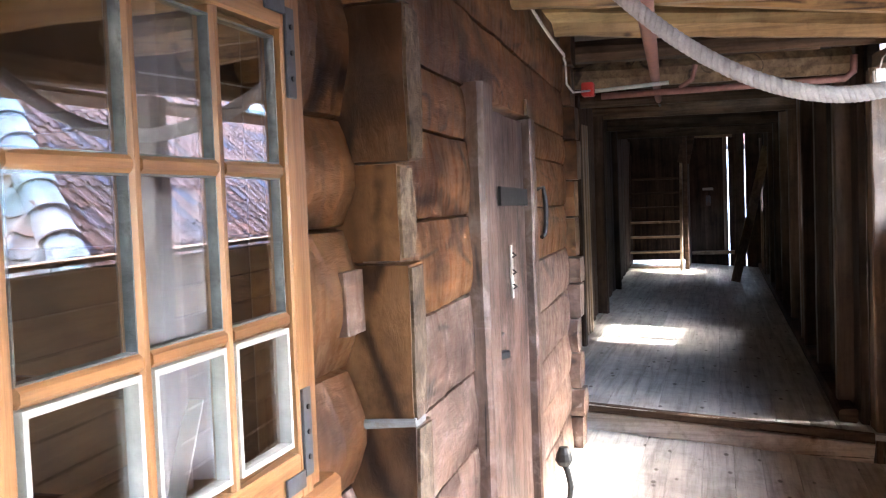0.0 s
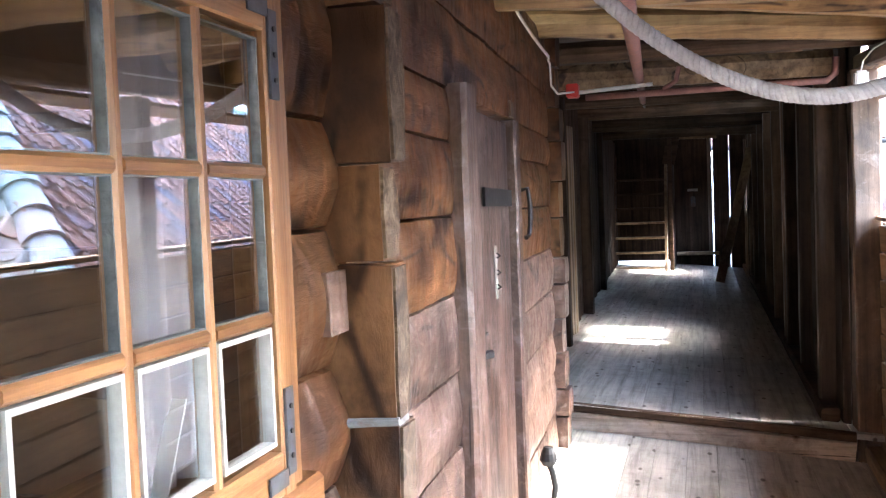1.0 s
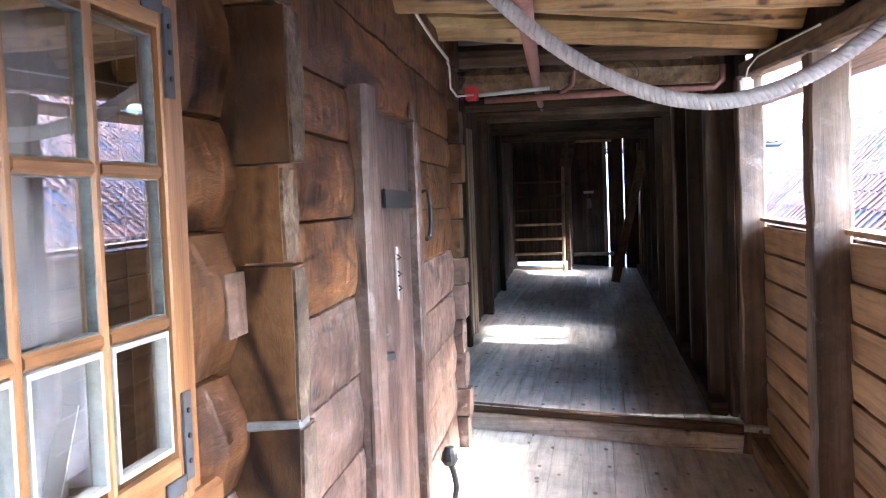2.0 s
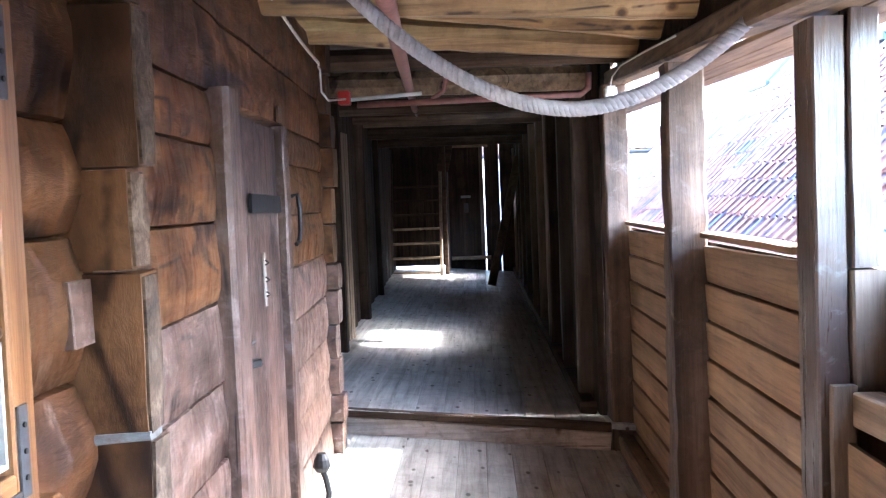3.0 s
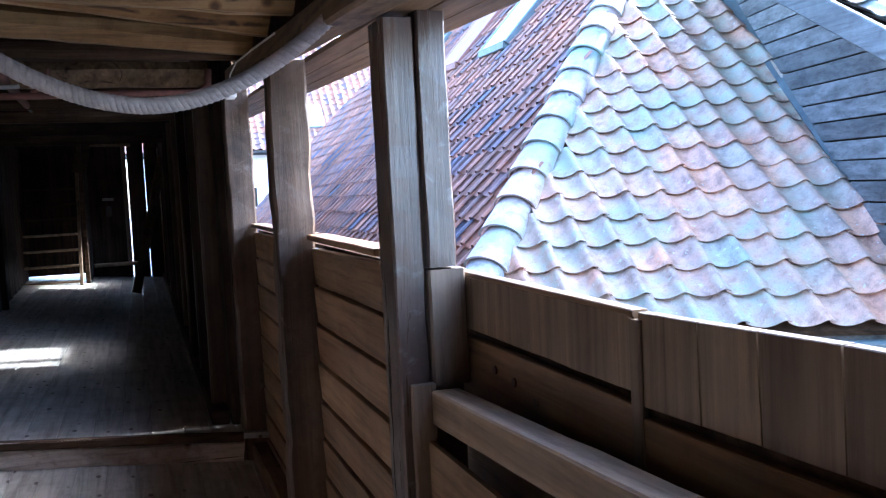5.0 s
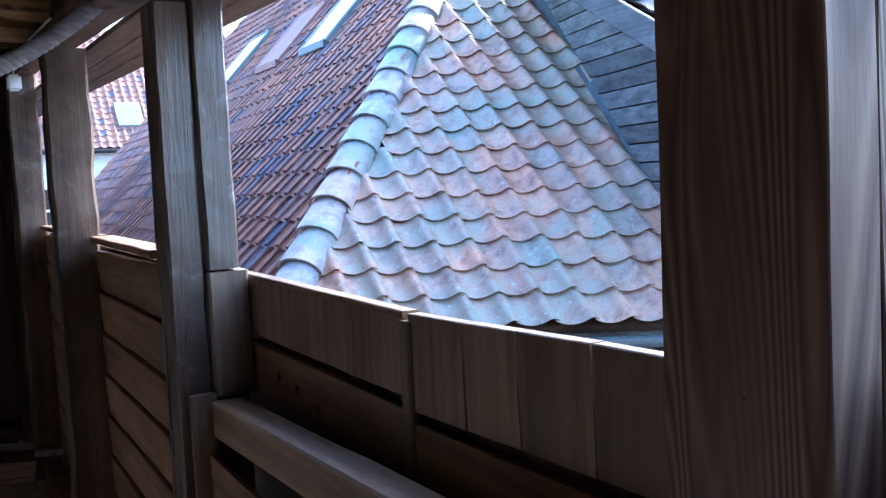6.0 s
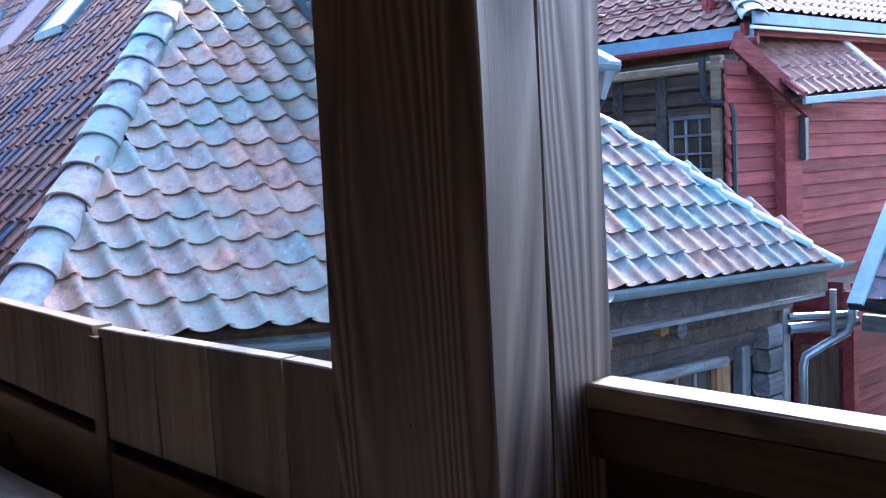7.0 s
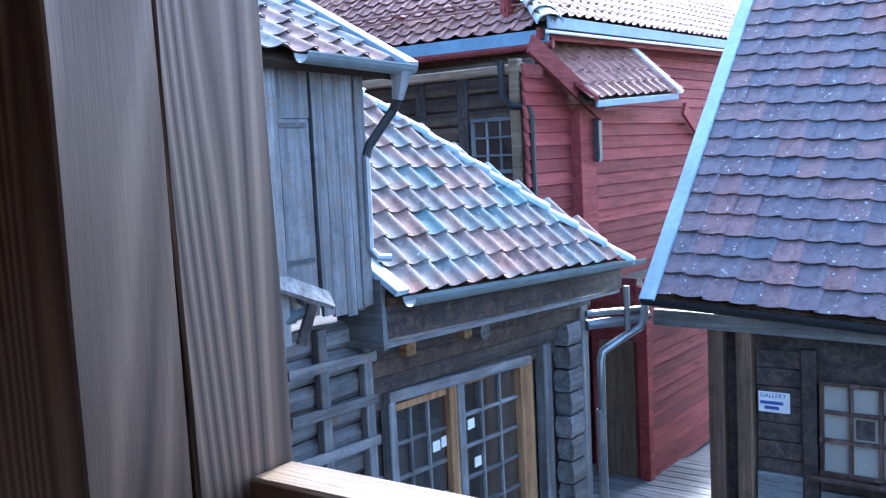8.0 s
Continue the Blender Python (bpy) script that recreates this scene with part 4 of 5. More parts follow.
for s in range(2):
    part("wire", tube([Vector((xw(3.6 + 2.0 * f) + 0.05, 3.6 + 2.05 * f, 2.42 - 0.11 * f - 0.03 * math.sin(math.pi * f))) + Vector((0, math.cos(f * 90 + s * 3.14), math.sin(f * 90 + s * 3.14))) * 0.007 for f in (i / 150 for i in range(151))], 0.005, 6), WHITE, cable)
part("wire_end", tube([(-0.645, 5.66, 2.30), (-0.64, 5.70, 2.28), (-0.64, 5.72, 2.16), (-0.63, 5.9, 2.13), (-0.61, 6.5, 2.20)], 0.006, 6), WHITE, cable)

# posts and parapets on the open side
def post_of(name, x0, x1, y0, y1, z0, z1, label, mat=POST, seed=0, wob=0.006):
    p = thing(name, label, "post", "gallery posts")
    part("timber", beam(((x0 + x1) / 2, (y0 + y1) / 2, z0), ((x0 + x1) / 2, (y0 + y1) / 2 + 0.01, z1), y1 - y0, x1 - x0, 24, wob, 0.07, seed, up=(1, 0, 0)), mat, p)
    return p


post_of("gallery_post", 1.055, 1.215, 6.50, 6.67, -0.2, 2.22, "weathered square post where the parapet begins", POSTB, seed=1, wob=0.012)
post_of("gallery_post", 1.05, 1.215, 4.42, 4.58, -0.2, 2.07, "weathered square post with a worn waist", POSTB, seed=2, wob=0.014)
p3 = post_of("gallery_post", 1.195, 1.288, 3.06, 3.225, -0.2, 2.0, "grey doubled post with worn edges", seed=3)
part("outer_timber", beam((1.34, 3.13, 1.275), (1.34, 3.14, 2.3), 0.15, 0.088, 16, 0.005, 0.07, 6, up=(1, 0, 0)), POST, p3, "outer half of the doubled post")
part("packing", beam((1.352, 3.13, 0.93), (1.352, 3.13, 1.272), 0.15, 0.115, 6, 0.003, 0.06, 7, up=(1, 0, 0)), BOARDZ, p3, "pale packing block")
part("cleat", beam((1.255, 3.045, 0.58), (1.255, 3.035, 0.945), 0.03, 0.07, 6, 0.003, 0.1, 7, up=(1, 0, 0)), BOARDZ, p3, "pale cleat nailed on the post")
part("lower_timber", beam((1.35, 3.15, -0.2), (1.35, 3.15, 0.925), 0.12, 0.10, 8, 0.003, 0.06, 9, up=(1, 0, 0)), BOARDZ, p3)
p4 = thing("gallery_post", "thick cracked grey post of two timbers beside the rail", "post", "gallery posts")
for k, (a, b) in enumerate(((1.290, 1.3522), (1.3536, 1.425))):
    part("timber", beam(((a + b) / 2, 1.10, -0.2), ((a + b) / 2 - 0.004, 1.105, 2.2), 0.20, b - a, 40, 0.003, 0.025, 12 + k, up=(1, 0, 0)), OLDPOST, p4)


def infill(y0, y1, seed):
    p = thing("parapet", "tan horizontal boards filling the gallery parapet", "parapet", "parapet panels", "structure")
    z = -0.19
    k = 0
    while z < 1.26:
        h = min(0.165, 1.31 - z)
        part("board", beam((1.212, y0, z + h / 2), (1.212, y1, z + h / 2 - 0.012), 0.028, h - 0.010, 8, 0.003, 0.12, seed + k, roll=-3), INFILL, p)
        z += 0.165
        k += 1
    part("sill", beam((1.222, y0, 1.322), (1.222, y1, 1.325), 0.09, 0.024, 8, 0.002, 0.15, seed), INFILL, p, "flat sill board")
    part("backing", box(1.235, 1.25, y0 - 0.1, y1 + 0.1, -0.2, 1.29), DARKX, p)
    part("foot", beam((1.15, y0, zf(1.15) + 0.05), (1.15, y1, zf(1.15) + 0.05), 0.11, 0.10, 8, 0.005, 0.15, seed), PLATE, p)
    return p


infill(3.225, 4.42, 60)
infill(4.58, 6.50, 80)
outer = thing("parapet_outer", "tan board parapet outside the rail, with a stepped top", "parapet", kind="structure")
part("board", beam((1.43, 2.08, 1.163), (1.43, 3.20, 1.165), 0.026, 0.155, 8, 0.002, 0.1, 1), BOARDZ, outer)
part("board", beam((1.428, 2.08, 0.955), (1.428, 3.20, 0.955), 0.026, 0.215, 8, 0.002, 0.1, 2), BOARD, outer)
part("board", beam((1.43, 2.08, 0.70), (1.43, 3.20, 0.70), 0.026, 0.25, 8, 0.002, 0.1, 3), BOARD, outer)
ys = [1.205, 1.50, 1.69, 1.86, 2.066]
for k, (a, b) in enumerate(zip(ys, ys[1:])):
    part("board", beam((1.432, a + 0.002, 1.180 - 0.006 * k), (1.432, b - 0.002, 1.174 - 0.006 * k), 0.026, 0.185, 3, 0.0015, 0.08, 10 + k), BOARDZ, outer)
part("board", beam((1.43, 1.2, 0.95), (1.43, 2.07, 0.93), 0.026, 0.22, 8, 0.002, 0.1, 4), BOARD, outer)
part("board", beam((1.43, 1.2, 0.70), (1.43, 2.07, 0.70), 0.026, 0.25, 8, 0.002, 0.1, 5), BOARD, outer)
part("upright", beam((1.42, 2.072, 0.5), (1.42, 2.072, 1.235), 0.02, 0.04, 5, 0.001), BOARDZ, outer)
part("top", beam((1.432, 2.08, 1.245), (1.432, 3.2, 1.25), 0.034, 0.014, 5, 0.001), BOARD, outer)
part("backing", box(1.447, 1.46, -1.7, 3.25, -0.2, 1.2), DARKX, outer)
for y, z in ((2.86, 1.0), (2.72, 0.99), (2.58, 0.965)):
    part("peg", tube([(1.41, y, z), (1.418, y, z)], 0.013, 10), DOORW, outer, "dark wooden peg")
rail = thing("inner_rail", "pale timber rail inside the parapet", "rail", kind="structure")
part("bar", beam((1.318, 3.02, 0.875), (1.308, 1.22, 0.965), 0.085, 0.10, 12, 0.003, 0.06, 3), RAIL, rail)
part("apron", box(1.26, 1.275, 1.22, 3.02, -0.2, 0.78), BOARD, rail)
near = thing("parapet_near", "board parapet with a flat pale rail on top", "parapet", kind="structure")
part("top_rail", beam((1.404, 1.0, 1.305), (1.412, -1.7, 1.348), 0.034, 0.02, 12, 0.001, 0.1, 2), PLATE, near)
# Rail's inner face, split off so its shade can be painted dark.
part("apron", beam((1.404, 1.0, 1.275), (1.412, -1.7, 1.318), 0.028, 0.04, 12, 0.001, 0.06, 3), SHADEBOARD, near, "inner side of the rail, shade painted dark")
part("board", beam((1.425, 1.0, 1.10), (1.425, -1.7, 1.12), 0.03, 0.33, 10, 0.002, 0.1, 2), SHADEBOARD, near)
part("board", beam((1.425, 1.0, 0.75), (1.425, -1.7, 0.75), 0.03, 0.34, 10, 0.002, 0.1, 3), SHADEBOARD, near)
part("board", beam((1.425, 1.0, 0.3), (1.425, -1.7, 0.3), 0.03, 0.5, 10, 0.002, 0.1, 4), SHADEBOARD, near)
back_wall = tagged(part("wall_south", box(-0.8, 1.46, -1.85, -1.75, -0.3, 2.7), LOGX), "log wall closing the gallery behind", "wall", kind="structure")
under = tagged(part("gallery_underside", box(-2.9, 1.46, -1.85, 19.7, -0.42, -0.30), DARKX), "dark floor beams under the gallery", "floor", kind="structure")
tagged(part("wall_below", box(-0.2, 0.0, -1.85, 19.7, -2.9, -0.42), FACADE), "dark house wall below the gallery", "wall", kind="structure")


# ================= the yard and its houses =================
GZ = -2.9
ground = tagged(part("ground", box(-400, 400, -400, 400, GZ - 0.5, GZ), STONE), "grey stone ground between the houses", "ground", kind="structure")
walkway = thing("boardwalk", "weathered grey boardwalk in the yard", "boardwalk", kind="structure")
for k in range(26):
    part("plank", beam((8.0 + 0.2 * k, 1.0, GZ + 0.05), (8.0 + 0.2 * k, 6.6, GZ + 0.05), 0.185, 0.05, 6, 0.004, 0.1, k), GREYY, walkway)

# house A: steep tiled roof with a hip towards the yard
house_a = thing("hipped_house", "old house with a steep hipped red tile roof", "house")
UA, VA, OA = (0.869, -0.494, 0.0), (0.373, 0.656, 0.656), Vector((4.27, 5.75, 0.46))
MA = slope_matrix(OA, UA, VA)
H0, H1 = Vector((2.52, 6.65, 0.385)), Vector((6.30, 10.0, 4.54))
INV = MA.inverted()
ha, hb = INV @ H0, INV @ H1
ca, cb = INV @ Vector((5.36, 5.22, 0.53)), INV @ Vector((6.15, 9.2, 3.87))


def in_hip(u, v):
    left = ha.x + (hb.x - ha.x) * (v - ha.y) / (hb.y - ha.y)
    right = ca.x + (cb.x - ca.x) * (v - ca.y) / (cb.y - ca.y)
    return left + 0.10 < u < right + 0.2 and v < cb.y + 0.6


roof_a = thing("hip_roof", "hip slope of worn pink and grey clay pantiles", "roof", kind="structure")
tile_field(roof_a, MA, (-10, 22), (0, 18), 0.262, 0.268, in_hip, TILE_A, True, skew=0.36, amp=0.066, sag=lambda u, v: 0.02 * noise.noise(Vector((u * 0.9, v * 0.9, 4))))
slab("roof_deck", [MA @ Vector(p) for p in ((-1.85, 0.0, -0.02), (1.2, 0.0, -0.02), (-0.05, 5.2, -0.02), (-0.6, 5.2, -0.02))], 0.05, DARKX, roof_a)
SM = 1.10
TH = math.atan(SM)
MM = slope_matrix((H0.x, 18.2, H0.z), (0, -1, 0), (math.cos(TH), 0, math.sin(TH)))


def in_main(u, v):
    y, x = 18.2 - u, H0.x + v * math.cos(TH)
    return H0.y + (x - H0.x) * 0.887 + 0.02 < y < 24.3 - (x - 4.0) * 1.3


main_roof = thing("main_roof", "long slope of dark red weathered pantiles", "roof", kind="structure")
tile_field(main_roof, MM, (-19, 44), (-1, 27), 0.262, 0.268, in_main, TILE_M, False, sag=lambda u, v: 0.03 * noise.noise(Vector((u * 0.6, v * 0.6, 9))), seed=5, amp=0.06)
slab("roof_deck", [(H0.x - 0.1, 23.0, H0.z - 0.13), (H0.x - 0.1, 6.7, H0.z - 0.13), (7.3, 11.0, H0.z + SM * 4.76 - 0.03), (7.3, 19.9, H0.z + SM * 4.76 - 0.03), (4.0, 23.0, H0.z + SM * 1.46 - 0.03)], 0.05, DARKX, main_roof)
lay_caps(roof_a, cap_mesh(TILE_CAP, 0.18, 0.15), H0 + Vector((0, 0, 0.07)), H1 + Vector((0, 0, 0.07)), 0.345, (-0.35, -0.5, 0.8), "hip_cap")
gutter(MA @ Vector((-3.2, -0.06, -0.08)), MA @ Vector((1.12, -0.06, -0.08)), 0.06, DULLZINC, roof_a, "grey zinc gutter")
part("fascia", beam(MA @ Vector((-3.1, 0.06, -0.13)), MA @ Vector((1.12, 0.06, -0.13)), 0.03, 0.14, 6, 0.003), GREYX, roof_a)
slab("verge_board", [(5.22, 5.12, 0.80), (5.60, 5.02, 0.62), (5.55, 4.92, 0.53), (5.16, 5.02, 0.70)], 0.03, GREYY, roof_a)
part("bracket", beam((5.34, 5.05, 0.30), (5.42, 5.0, 0.56), 0.06, 0.07, 4, 0.004), FACADE, roof_a)
part("wall", box(2.75, 7.2, 11.0, 22.8, GZ, 0.3), FACADE, house_a)
bm = bmesh.new()
base = [(2.75, 6.75), (5.3, 5.45), (6.2, 9.4), (7.2, 11.0), (2.75, 11.0)]
lo = [bm.verts.new((x, y, GZ)) for x, y in base]
hi = [bm.verts.new((x, y, 0.35)) for x, y in base]
for i in range(5):
    bm.faces.new((lo[i], lo[(i + 1) % 5], hi[(i + 1) % 5], hi[i]))
bm.faces.new(hi)
part("wall", bm, FACADE, house_a)


def skylight(y0, y1, v0, v1, mat, fill, label):
    s = thing("skylight", label, "skylight", "roof windows")
    n = Vector((-math.sin(TH), 0, math.cos(TH)))

    def at(v, y, h):
        return Vector((H0.x + v * math.cos(TH), y, H0.z + v * math.sin(TH))) + n * h
    for a, b in (((v0, y0), (v0, y1)), ((v1, y0), (v1, y1)), ((v0, y0), (v1, y0)), ((v0, y1), (v1, y1))):
        part("frame", beam(at(*a, 0.09), at(*b, 0.09), 0.10, 0.10, 3, 0.001, 0.1), mat, s)
    pane = part("pane", beam(at((v0 + v1) / 2, y0 + 0.05, 0.13), at((v0 + v1) / 2, y1 - 0.05, 0.13), v1 - v0 - 0.1, 0.01, 2, 0, up=n), GLASS if fill is LEAD else fill, s)
    part("backing", beam(at((v0 + v1) / 2, y0 + 0.05, 0.08), at((v0 + v1) / 2, y1 - 0.05, 0.08), v1 - v0 - 0.1, 0.01, 2, 0, up=n), fill, s)


skylight(11.45, 12.35, 3.75, 4.9, DULLZINC, LEAD, "roof window framed in blue-grey metal")
skylight(13.3, 14.3, 3.75, 4.9, ROSEPAINT, ROSEPAINT, "roof window with a faded red frame")
skylight(15.9, 16.9, 3.75, 4.9, DULLZINC, LEAD, "roof window framed in pale metal")

# upper storey S: boarded shaft rising from the hip slope
shaft = thing("boarded_shaft", "grey weathered board-clad upper storey with a hatch", "house")
C0 = Vector((5.25, 5.15, 0))
DS = Vector((0.235, 0.972, 0))
for k in range(21):
    z = 0.42 + 0.15 * k
    y_start = max(0.0, (z - 2.1) / 0.55 - 0.3) if z > 2.15 else 0.0
    p, q = C0 + DS * (y_start + 0.05), C0 + DS * 4.6
    part("cladding_board", beam(p + Vector((0.0, 0, z)), q + Vector((0.0, 0, z + 0.02)), 0.026, 0.138, 6, 0.003, 0.1, k), GREYY, shaft)
# Near-black sheets showing between the boards stand in for lap shadows.
bm = bmesh.new()
hexa(bm, [C0 + DS * a + Vector((b, 0, z)) for z, top in ((0.3, 0), (2.1, 1)) for a, b in ((0.05, 0.03), (0.05, 0.06), (4.6, 0.06), (4.6, 0.03))])
part("backing", bm, UNLIT, shaft)
bm = bmesh.new()
hexa(bm, [C0 + DS * a + Vector((b, 0, z)) for z, f in ((2.1, 0.05), (3.5, 2.6)) for a, b in ((f, 0.03), (f, 0.06), (4.6, 0.06), (4.6, 0.03))])
part("backing", bm, UNLIT, shaft)
part("corner_post", beam(C0 + Vector((0.0, 0, 0.3)), C0 + Vector((0, 0, 2.15)), 0.12, 0.12, 6, 0.003, 0.1, 3, up=(1, 0, 0)), GREYZ, shaft, "pale grey corner post")
part("flashing", beam(MA @ Vector((1.27, -0.05, 0.07)), MA @ Vector((-0.06, 5.3, 0.07)), 0.17, 0.03, 8, 0.002, 0.1, 3, up=(-0.6, -0.5, 0.6)), DULLZINC, shaft, "lead flashing along the roof")
x = 5.30
k = 0
while x < 6.10:
    w = 0.10 + 0.05 * ((k * 7) % 5) / 5
    if not 5.33 < x < 5.62:
        part("board", beam((x + w / 2, 5.15, 0.43 - 0.02 * (k % 3)), (x + w / 2, 5.15, 2.13), w - 0.004, 0.03, 5, 0.002, 0.08, k, up=(0, 1, 0)), GREYZ, shaft)
    x += w
    k += 1
part("board", box(5.32, 5.63, 5.135, 5.165, 1.78, 2.13), GREYZ, shaft)
hatch = part("hatch", box(5.33, 5.61, 5.12, 5.16, 0.45, 1.775, 0.004), GREYZ, shaft, "closed boarded hatch")
for z in (0.82, 1.72):
    part("hinge", box(5.31, 5.58, 5.11, 5.118, z, z + 0.03), IRON, hatch)
part("corner_board", beam((6.10, 5.14, 0.44), (6.12, 5.14, 2.13), 0.10, 0.06, 5, 0.002, 0.1, 2, up=(0, 1, 0)), GREYZ, shaft)
part("side", box(6.06, 6.12, 5.18, 7.6, 0.4, 2.2), GREYY, shaft)
roof_s = thing("shaft_roof", "small tiled lean-to roof with zinc gutter", "roof", kind="structure")
MS = slope_matrix((5.30, 4.98, 2.16), (1, 0.0, -0.03), (0.0, 0.876, 0.482))
tile_field(roof_s, MS, (-1, 5), (0, 16), 0.25, 0.27, lambda u, v: -0.3 < u < 1.12, TILE_B, True, seed=8)
slab("roof_deck", [MS @ Vector(p) for p in ((-0.35, 0, -0.03), (1.15, 0, -0.03), (1.15, 4.4, -0.03), (-0.35, 4.4, -0.03))], 0.06, DARKX, roof_s)
part("verge", beam(MS @ Vector((1.17, -0.06, 0.06)), MS @ Vector((1.17, 4.4, 0.06)), 0.13, 0.05, 6, 0.002), LEAD, roof_s, "pale metal verge")
part("verge", beam(MS @ Vector((-0.38, -0.02, -0.03)), MS @ Vector((-0.38, 4.4, -0.03)), 0.05, 0.18, 6, 0.002), GREYY, roof_s, "grey raking board")
gutter((5.36, 4.90, 2.17), (6.46, 4.90, 2.13), 0.06, DULLZINC, roof_s, "zinc gutter")
part("hopper", tube([(6.36, 4.92, 2.10), (6.36, 4.93, 2.02), (6.35, 4.95, 1.90)], lambda f: 0.085 - 0.045 * f, 10), ZINC, roof_s, "zinc rain funnel")
part("downpipe", tube([(6.35, 4.95, 1.90), (6.34, 5.0, 1.82), (6.18, 5.10, 1.58), (6.14, 5.10, 1.50)], 0.035, 8), BLACKIRON, roof_s, "black downpipe elbow")
part("downpipe", tube([(6.14, 5.10, 1.52), (6.13, 5.10, 0.85), (6.16, 5.06, 0.78), (6.24, 5.0, 0.77)], 0.03, 8), ZINC, roof_s, "grey downpipe")

# log wall and slats below the shaft
lowlog = thing("log_front", "grey weathered log wall below the boarded shaft", "wall", kind="structure")
for k in range(16):
    z = GZ + 0.2 * k
    part("log", beam((5.0, 5.46, z + 0.1), (6.36, 5.46, z + 0.1), 0.16, 0.19, 8, 0.010, 0.3, k), GREYX, lowlog)
slats = thing("slat_rack", "three grey boards nailed across two uprights", "rack")
for z in (0.03, -0.30, -0.62, -0.95, -1.3):
    part("slat", beam((5.42, 5.28, z + 0.02), (6.34, 5.30, z - 0.02), 0.03, 0.075, 5, 0.003, 0.1, 2), GREYX, slats)
for x in (5.80, 6.27):
    part("upright", beam((x, 5.34, GZ), (x, 5.34, 0.30), 0.09, 0.07, 8, 0.004, 0.1, 4), GREYZ, slats)

# house B: tiled roof, dark front with glazed double door
house_b = thing("shop_house", "weathered timber house with tall glazed double doors", "house")
part("wall", box(6.38, 9.85, 5.52, 9.0, GZ, 0.1), FACADE, house_b)
for k in range(5):
    z = -0.42 + 0.14 * k
    part("board", beam((6.36, 5.49 - 0.03 * k, z), (9.9, 5.49 - 0.03 * k, z - 0.10), 0.05, 0.135, 8, 0.004, 0.1, k), FACADE if k != 2 else LOFTLOG, house_b)
part("eave_box", beam((6.22, 5.08, 0.30), (10.0, 5.08, 0.14), 0.05, 0.26, 8, 0.003, 0.1, 3), FACADE, house_b, "dark boarded eave")
part("eave_soffit", beam((6.22, 5.28, 0.12), (10.0, 5.28, -0.02), 0.40, 0.04, 8, 0.003, 0.1, 3), GREYX, house_b)
part("eave_end", box(6.16, 6.21, 5.05, 5.5, 0.10, 0.62), GREYY, house_b, "grey boarded end of the eave")
part("log_stub", tube([(7.76, 5.5, -0.06), (7.76, 5.26, -0.06)], 0.075, 12), GREYX, house_b, "round log end")
for x in (6.72, 7.5):
    part("bracket", box(x, x + 0.12, 5.30, 5.42, -0.08, 0.04, 0.006), BOARD, house_b)
# Dark sheet close behind the glass stands in for the unlit shop inside.
sd = part("shop_door", box(6.66, 8.60, 5.505, 5.515, GZ + 0.05, -0.40), UNLIT, house_b, "tall glazed double door in ochre frame")


def facade_beam(nm, x0, z0, x1, z1, w, d, mat, y=5.47, seed=0):
    return part(nm, beam((x0, y, z0), (x1, y, z1), d if abs(x1 - x0) > abs(z1 - z0) else w, w if abs(x1 - x0) > abs(z1 - z0) else d, 6, 0.003, 0.1, seed, up=(0, 0, 1) if abs(x1 - x0) > abs(z1 - z0) else (0, 1, 0)), mat, sd)


facade_beam("head", 6.60, -0.40, 8.70, -0.52, 0.09, 0.10, GREYX, 5.45)
facade_beam("jamb", 6.62, GZ, 6.63, -0.44, 0.09, 0.10, GREYZ, 5.45)
facade_beam("jamb", 8.66, GZ, 8.66, -0.50, 0.22, 0.08, OCHRE, 5.46)
facade_beam("outer_jamb", 8.98, GZ, 9.0, -0.42, 0.14, 0.12, GREYZ, 5.44)
facade_beam("meeting_stile", 7.46, GZ, 7.47, -0.50, 0.11, 0.07, OCHRE, 5.46)
facade_beam("meeting_stile", 7.60, GZ, 7.60, -0.50, 0.10, 0.06, GREYZ, 5.465)
for x0, x1 in ((6.68, 7.40), (7.66, 8.54)):
    facade_beam("top_rail", x0, -0.51, x1, -0.53, 0.06, 0.05, OCHRE, 5.47)
    for i in (1, 2):
        facade_beam("muntin", x0 + (x1 - x0) * i / 3, GZ + 0.3, x0 + (x1 - x0) * i / 3, -0.53, 0.025, 0.03, GREYZ, 5.475)
    for z in (-0.83, -1.12, -1.41, -1.70, -2.0):
        facade_beam("muntin", x0, z + 0.01, x1, z - 0.02, 0.03, 0.03, GREYX, 5.478)
    part("pane", box(x0, x1, 5.488, 5.492, GZ + 0.3, -0.54), GLASS, sd)
for x, z in ((7.22, -1.03), (7.34, -1.02), (7.74, -0.97), (7.82, -1.34)):
    part("notice", box(x, x + 0.10, 5.482, 5.486, z, z + 0.09), WHITE, sd, "small white notice")
for k in range(11):
    z = GZ + 0.24 * k
    part("log_end", logend(9.28 + 0.02 * (k % 2), 9.55, 5.30, 5.5, z + 0.006, z + 0.23, k + 90), GREYX, house_b)
part("corner_post", beam((9.72, 5.42, GZ), (9.74, 5.42, -0.15), 0.14, 0.12, 8, 0.004, 0.1, 4, up=(0, 1, 0)), GREYZ, house_b, "pale corner post")
roof_b = thing("shop_roof", "glossy brown and pink pantile roof with hip caps", "roof", kind="structure")
MB = slope_matrix((6.30, 4.98, 0.47), (1, 0.0, -0.042), (0, 0.707, 0.707))


def in_b(u, v):
    return -0.15 < u < 3.65 - 0.86 * v and not (v > 0.25 and u < 0.0)


tile_field(roof_b, MB, (0, 15), (0, 17), 0.262, 0.27, in_b, TILE_B, True, seed=11)
